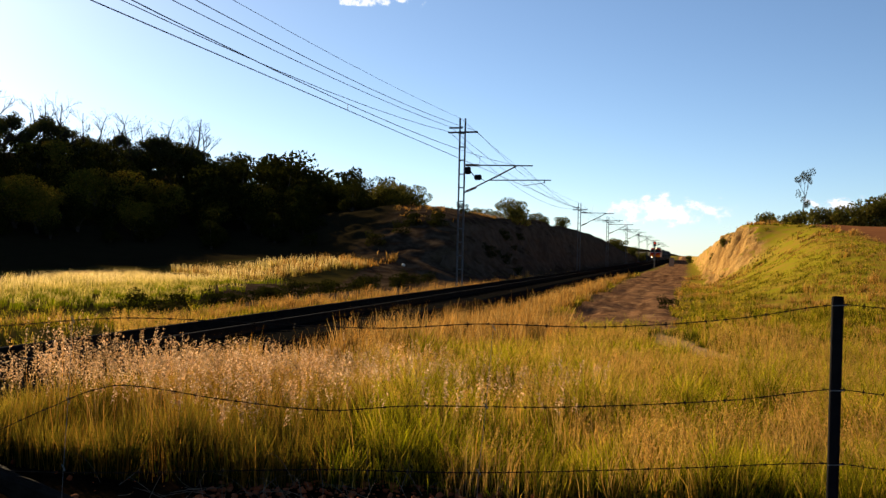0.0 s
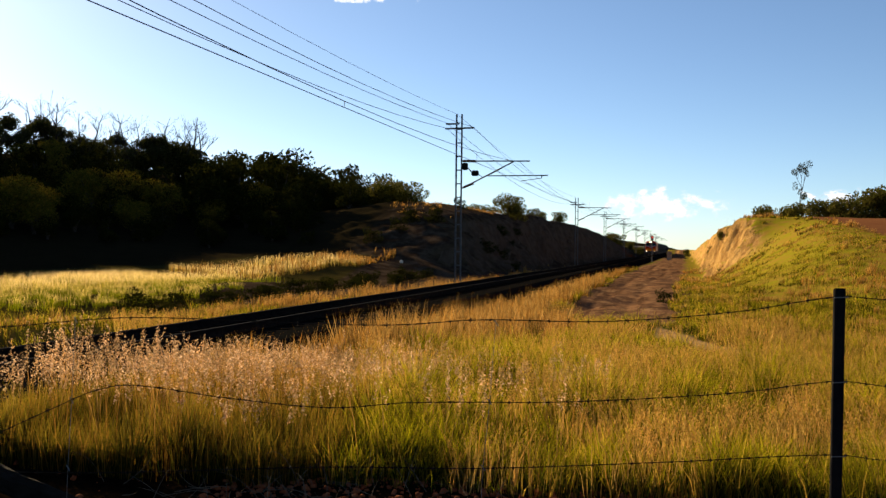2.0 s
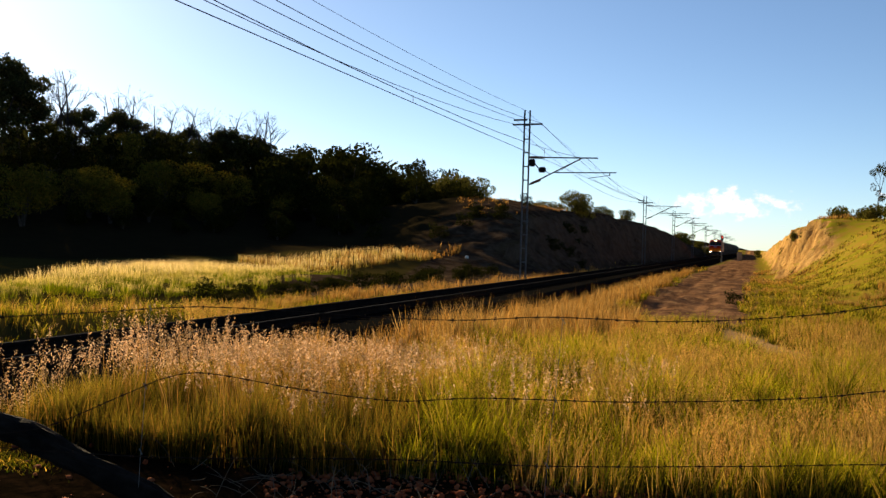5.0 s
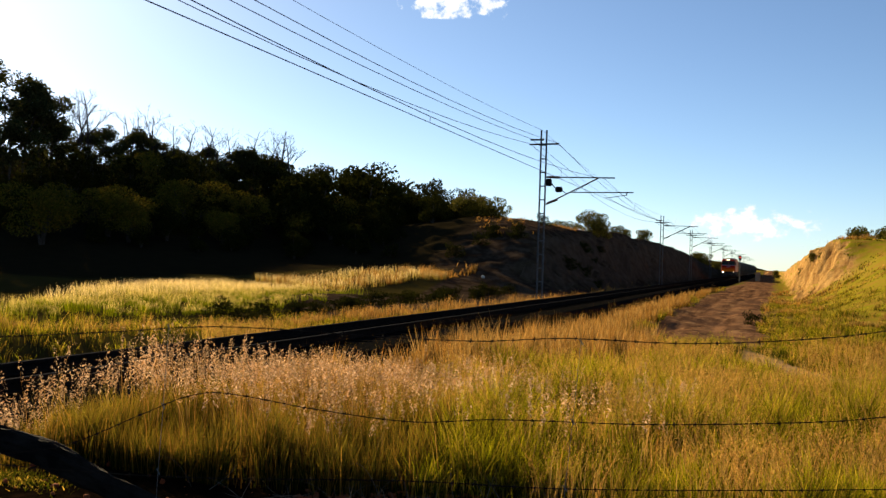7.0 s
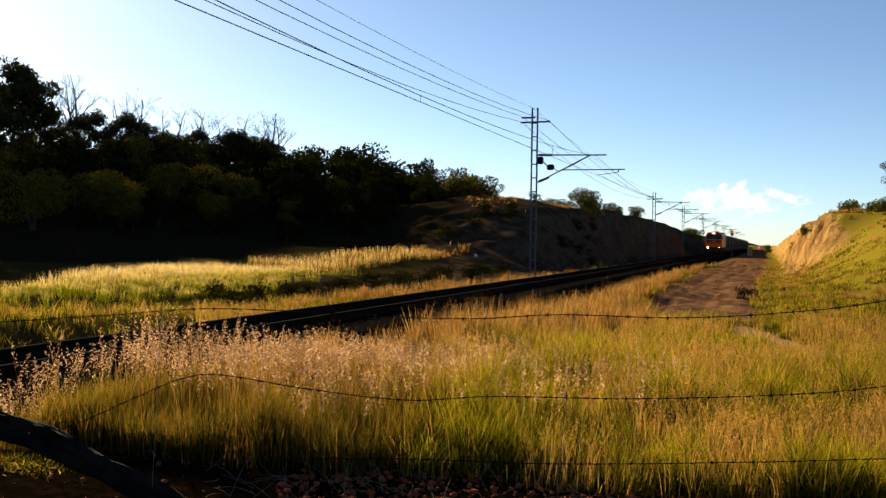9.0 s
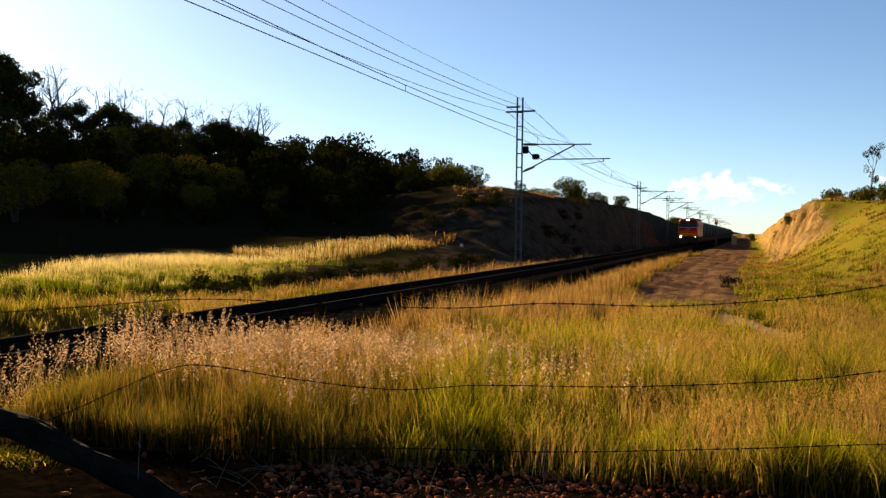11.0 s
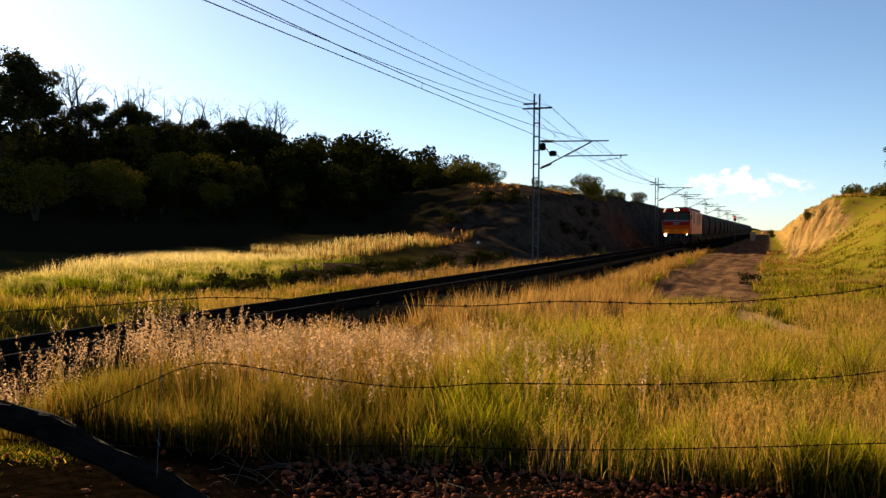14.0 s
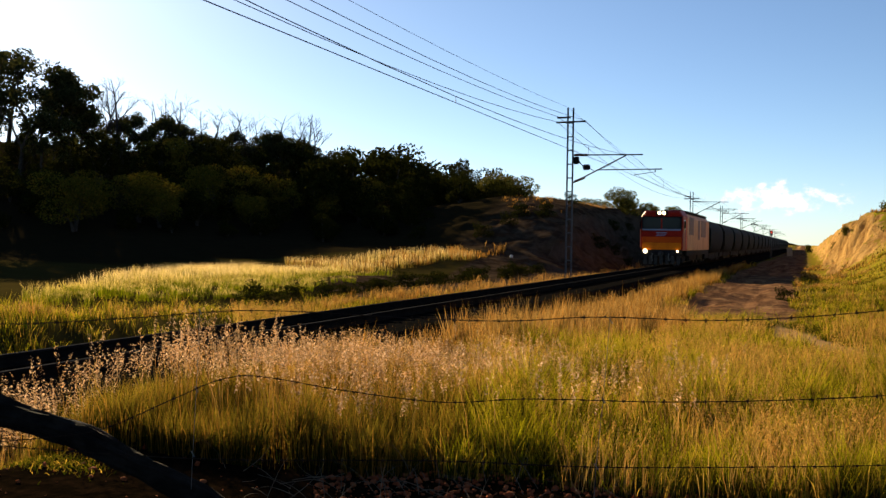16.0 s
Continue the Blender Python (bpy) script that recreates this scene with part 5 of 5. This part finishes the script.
def build_trackside():
    x, y = -5.7, 172.0
    z = float(land(x, y))
    sig = new("railway_signal")
    sig.matrix_basis = pose(x, y, z)
    part("post", tube(bmesh.new(), [(0, 0, -0.2), (0, 0, 4.4)], 0.08, 10), M_STEEL, sig)
    head = part("signal_head", box(bmesh.new(), -0.24, 0.24, -0.06, 0.06, 3.9, 4.7, 0.08), M_BLACK, sig, "black signal backboard")
    bm = bmesh.new()
    bmesh.ops.create_cone(bm, cap_ends=True, segments=14, radius1=0.13, radius2=0.13, depth=0.05, matrix=Matrix.Translation((0, -0.09, 4.45)) @ Matrix.Rotation(math.pi / 2, 4, "X"))
    part("lamp", bm, M_REDLIGHT, head, "red signal lamp")
    part("ladder", box(box(bmesh.new(), -0.2, -0.17, 0.15, 0.18, 0, 4.0), 0.17, 0.2, 0.15, 0.18, 0, 4.0), M_STEEL, sig)
    tagged(sig, "trackside signal on a steel post showing red", "signal")
    x, y = -3.1, 200.0
    cab = new("relay_cabinet")
    cab.matrix_basis = pose(x, y, float(land(x, y)))
    part("housing", box(bmesh.new(), -0.5, 0.5, -0.35, 0.35, 0.0, 1.75, 0.03), M_CAB, cab)
    part("roof", box(bmesh.new(), -0.58, 0.58, -0.43, 0.43, 1.75, 1.83, 0.02), M_STEEL, cab)
    part("door", box(bmesh.new(), -0.42, 0.42, -0.375, -0.35, 0.12, 1.62, 0.01), M_CAB, cab)
    x, y = -19.5, 63.2
    stone = new("boulder")
    stone.matrix_basis = pose(x, y, float(land(x, y)))
    bm = bmesh.new()
    bmesh.ops.create_icosphere(bm, subdivisions=2, radius=0.15)
    for v in bm.verts:
        v.co = v.co * (1 + 0.25 * noise.noise(v.co * 4)) * 0.9 + Vector((0, 0, 0.08))
    part("rock", bm, M_PALE_STONE, stone)
    tagged(stone, "pale grey boulder at the foot of the bank", "boulder")
    tagged(cab, "tan metal relay cabinet beside the track", "cabinet")


build_trackside()


# ---- the verge by the fence ----
M_STONE = material("red_brown_stone", lambda nt: bsdf(nt, mix(nt, node(nt, "NewGeometry").outputs["Random Per Island"], mix(nt, ramp(nt, noise_at(nt, 30, 4), 0.4, 0.7), (0.17, 0.038, 0.013), (0.055, 0.015, 0.008)), (0.19, 0.062, 0.026)), 0.95, 0, noise_at(nt, 90, 3), 0.5, 0.006, 0.03))
M_LOG = worn("grey_weathered_log", (0.008, 0.0065, 0.0055), (0.024, 0.02, 0.017), 9, 0.95, 0, 1.0, 0.02)
M_TWIG = worn("bleached_twig", (0.07, 0.055, 0.04), (0.14, 0.11, 0.08), 20, 0.9)


def rock_shape():
    bm = bmesh.new()
    bmesh.ops.create_icosphere(bm, subdivisions=1, radius=1)
    v = np.array([p.co[:] for p in bm.verts])
    f = np.array([[p.index for p in q.verts] for q in bm.faces])
    bm.free()
    return v, f


def build_gravel():
    rng = np.random.default_rng(4)
    v0, f0 = rock_shape()
    n = 14000
    x, y = rng.uniform(-6.5, 4.5, n), rng.uniform(3.4, 6.0, n)
    ok = zone_verge(x, y - 0.2) & ((x > -2.45 + 0.5 * value_noise(x, y, 1.2, 51)) | (rng.random(n) < 0.05))
    x, y = x[ok], y[ok]
    n = len(x)
    s = 0.005 + 0.019 * rng.random(n) ** 2.2
    v = v0[None] * (1 + rng.uniform(-0.55, 0.45, (n, len(v0), 1)))
    v = v * s[:, None, None] * np.stack([rng.uniform(0.8, 1.3, n), rng.uniform(0.8, 1.3, n), rng.uniform(0.6, 0.9, n)], 1)[:, None, :]
    v += np.stack([x, y, land(x, y) + s * 0.35], 1)[:, None, :]
    faces = (np.arange(n)[:, None, None] * len(v0) + f0[None]).reshape(-1)
    mesh_from_arrays("gravel", v.reshape(-1, 3), faces, np.full(n * len(f0), 3), np.zeros(n * len(v0)), M_STONE, "loose red-brown stones on the verge by the fence", "gravel")


build_gravel()


def build_verge():
    rng = np.random.default_rng(9)
    log = new("fallen_log")
    pts, radii = [], []
    for k in range(43):
        f = k / 42
        s = -6.3 + 2.7 * f
        z = float(np.interp(s, [-6.3, -5.6, -4.95, -4.6, -4.3, -4.0, -3.6], [0.86, 0.70, 0.50, 0.385, 0.25, 0.09, -0.12]))
        p = fence_point(s, z) + Vector((0, 0.12, 0))
        pts.append(p + Vector((0, 0, 0.014 * math.sin(9 * f) + 0.008 * math.sin(23 * f))))
        radii.append(0.072 - 0.014 * f + 0.006 * math.sin(31 * f) + 0.005 * rng.random())
    bm = tube(bmesh.new(), pts, radii, 26)
    for k, v in enumerate(bm.verts):
        c = pts[min(k // 26, 42)]
        v.co = c + (v.co - c) * (1 + 0.13 * math.sin(5 * (k % 26) * 0.9 + 0.4 * (k // 26)) * rng.uniform(0.3, 1.0) + 0.05 * rng.normal())
    part("trunk", bm, M_LOG, log)
    bm = bmesh.new()
    tube(bm, [pts[15], pts[15] + Vector((0.02, -0.1, 0.13)), pts[15] + Vector((0.05, -0.12, 0.2))], [0.03, 0.022, 0.012], 7)
    part("branch_stub", bm, M_LOG, log)
    tagged(log, "grey weathered log leaning into the grass by the fence", "log")
    twigs = tagged(new("dead_brush"), "tangle of dry bleached twigs on the gravel verge", "dead brush")
    for k in range(95):
        s = rng.normal(-3.0, 0.5)
        p = fence_point(s, 0) + Vector((0, rng.uniform(0.3, 1.1), 0))
        p.z = float(land(p.x, p.y)) + 0.01
        d = Vector((rng.normal(0, 1), rng.normal(0, 0.6), rng.uniform(0.1, 1.3))).normalized()
        l = rng.uniform(0.12, 0.42)
        bow = Vector(rng.normal(0, 0.16, 3)) * l
        tube_pts = [p + d * l * u + bow * u * (1 - u) * 1.6 - Vector((0, 0, 0.25 * l * u * u)) for u in (0, 0.2, 0.4, 0.6, 0.8, 1)]
        part("twig", tube(bmesh.new(), tube_pts, [0.0022, 0.002, 0.0017, 0.0014, 0.001, 0.0006], 4), M_TWIG, twigs)


build_verge()


def build_herbs():
    rng = np.random.default_rng(21)
    n = 1500
    x, y = rng.normal(-4.35, 0.22, n), rng.normal(4.5, 0.1, n)
    v, lp, sz, tp = blades(rng, x, y, rng.uniform(0.02, 0.06, n), rng.uniform(0.005, 0.010, n), 0.9, 0.0)
    mesh_from_arrays("verge_herbs", v, lp, sz, tp * 0.4 + 0.25, M_GREEN, "low green herbs on the dark verge under the log", "herbs")


build_herbs()


# ---- fair-weather clouds, far off ----
def cloud_material(seed, level, thick):
    def build(nt):
        uv = node(nt, "TexCoord").outputs["Generated"]
        c = node(nt, "VectorMath", {0: uv, 1: (0.5, 0.42, 0.5)}, operation="SUBTRACT").outputs[0]
        sep = node(nt, "SeparateXYZ", {0: c})
        ex = calc(nt, "MULTIPLY", sep.outputs[0], 2.0)
        ey = calc(nt, "MULTIPLY", sep.outputs[1], 2.3)
        fall = calc(nt, "SQRT", calc(nt, "ADD", calc(nt, "MULTIPLY", ex, ex), calc(nt, "MULTIPLY", ey, ey)))
        v = node(nt, "Mapping", {"Vector": uv, "Scale": (2.6, 1.1, 1), "Location": (seed, seed * 0.7, 0)}).outputs[0]
        n = noise_at(nt, 3.4, 8, 0.58, v)
        dens = calc(nt, "SUBTRACT", calc(nt, "MULTIPLY_ADD", n, 3.0, level - 0.95), fall)
        alpha = calc(nt, "MULTIPLY", ramp(nt, dens, 0.0, 0.5), thick)
        shade = mix(nt, ramp(nt, dens, 0.1, 0.7), (0.78, 0.86, 0.95), (1.0, 0.99, 0.97))
        em = node(nt, "Emission", {"Color": shade, "Strength": 0.44})
        return node(nt, "MixShader", {0: alpha, 1: node(nt, "BsdfTransparent").outputs[0], 2: em.outputs[0]}).outputs[0]
    return material("sunlit_cloud", build)


def build_clouds():
    for az, el, w, h, seed, level, thick in ((1.3, 2.85, 8.8, 2.9, 3.1, 0.24, 1.0), (-8.6, 3.2, 6.5, 1.5, 7.7, 0.05, 0.95), (19.4, 16.0, 7.2, 2.9, 1.4, 0.32, 1.0)):
        d = 3200.0
        c = Vector((-math.sin(radians(az)) * d, math.cos(radians(az)) * d, 1.45 + d * math.tan(radians(el))))
        hw, hh = d * math.tan(radians(w / 2)), d * math.tan(radians(h / 2))
        ob = mesh_object("backdrop_cloud", [(-hw, -hh, 0), (hw, -hh, 0), (hw, hh, 0), (-hw, hh, 0)], [(0, 1, 2, 3)], cloud_material(seed, level, thick))
        ob.matrix_basis = Matrix.Translation(c) @ Euler((radians(90 + el), 0, radians(az))).to_matrix().to_4x4()
        ob.visible_shadow = False
        tagged(ob, "white sunlit cumulus cloud low in the blue sky", "cloud", kind="structure")


build_clouds()


def motions():
    times = [k * 0.5 for k in range(33)]
    walk(loco, [(t, on_line(train_front(t), 17.2)) for t in times])
    for k, w in enumerate(WAGONS):
        walk(w, [(t, on_line(train_front(t) + 17.6 + 14.0 * k, 13.4)) for t in times])


motions()
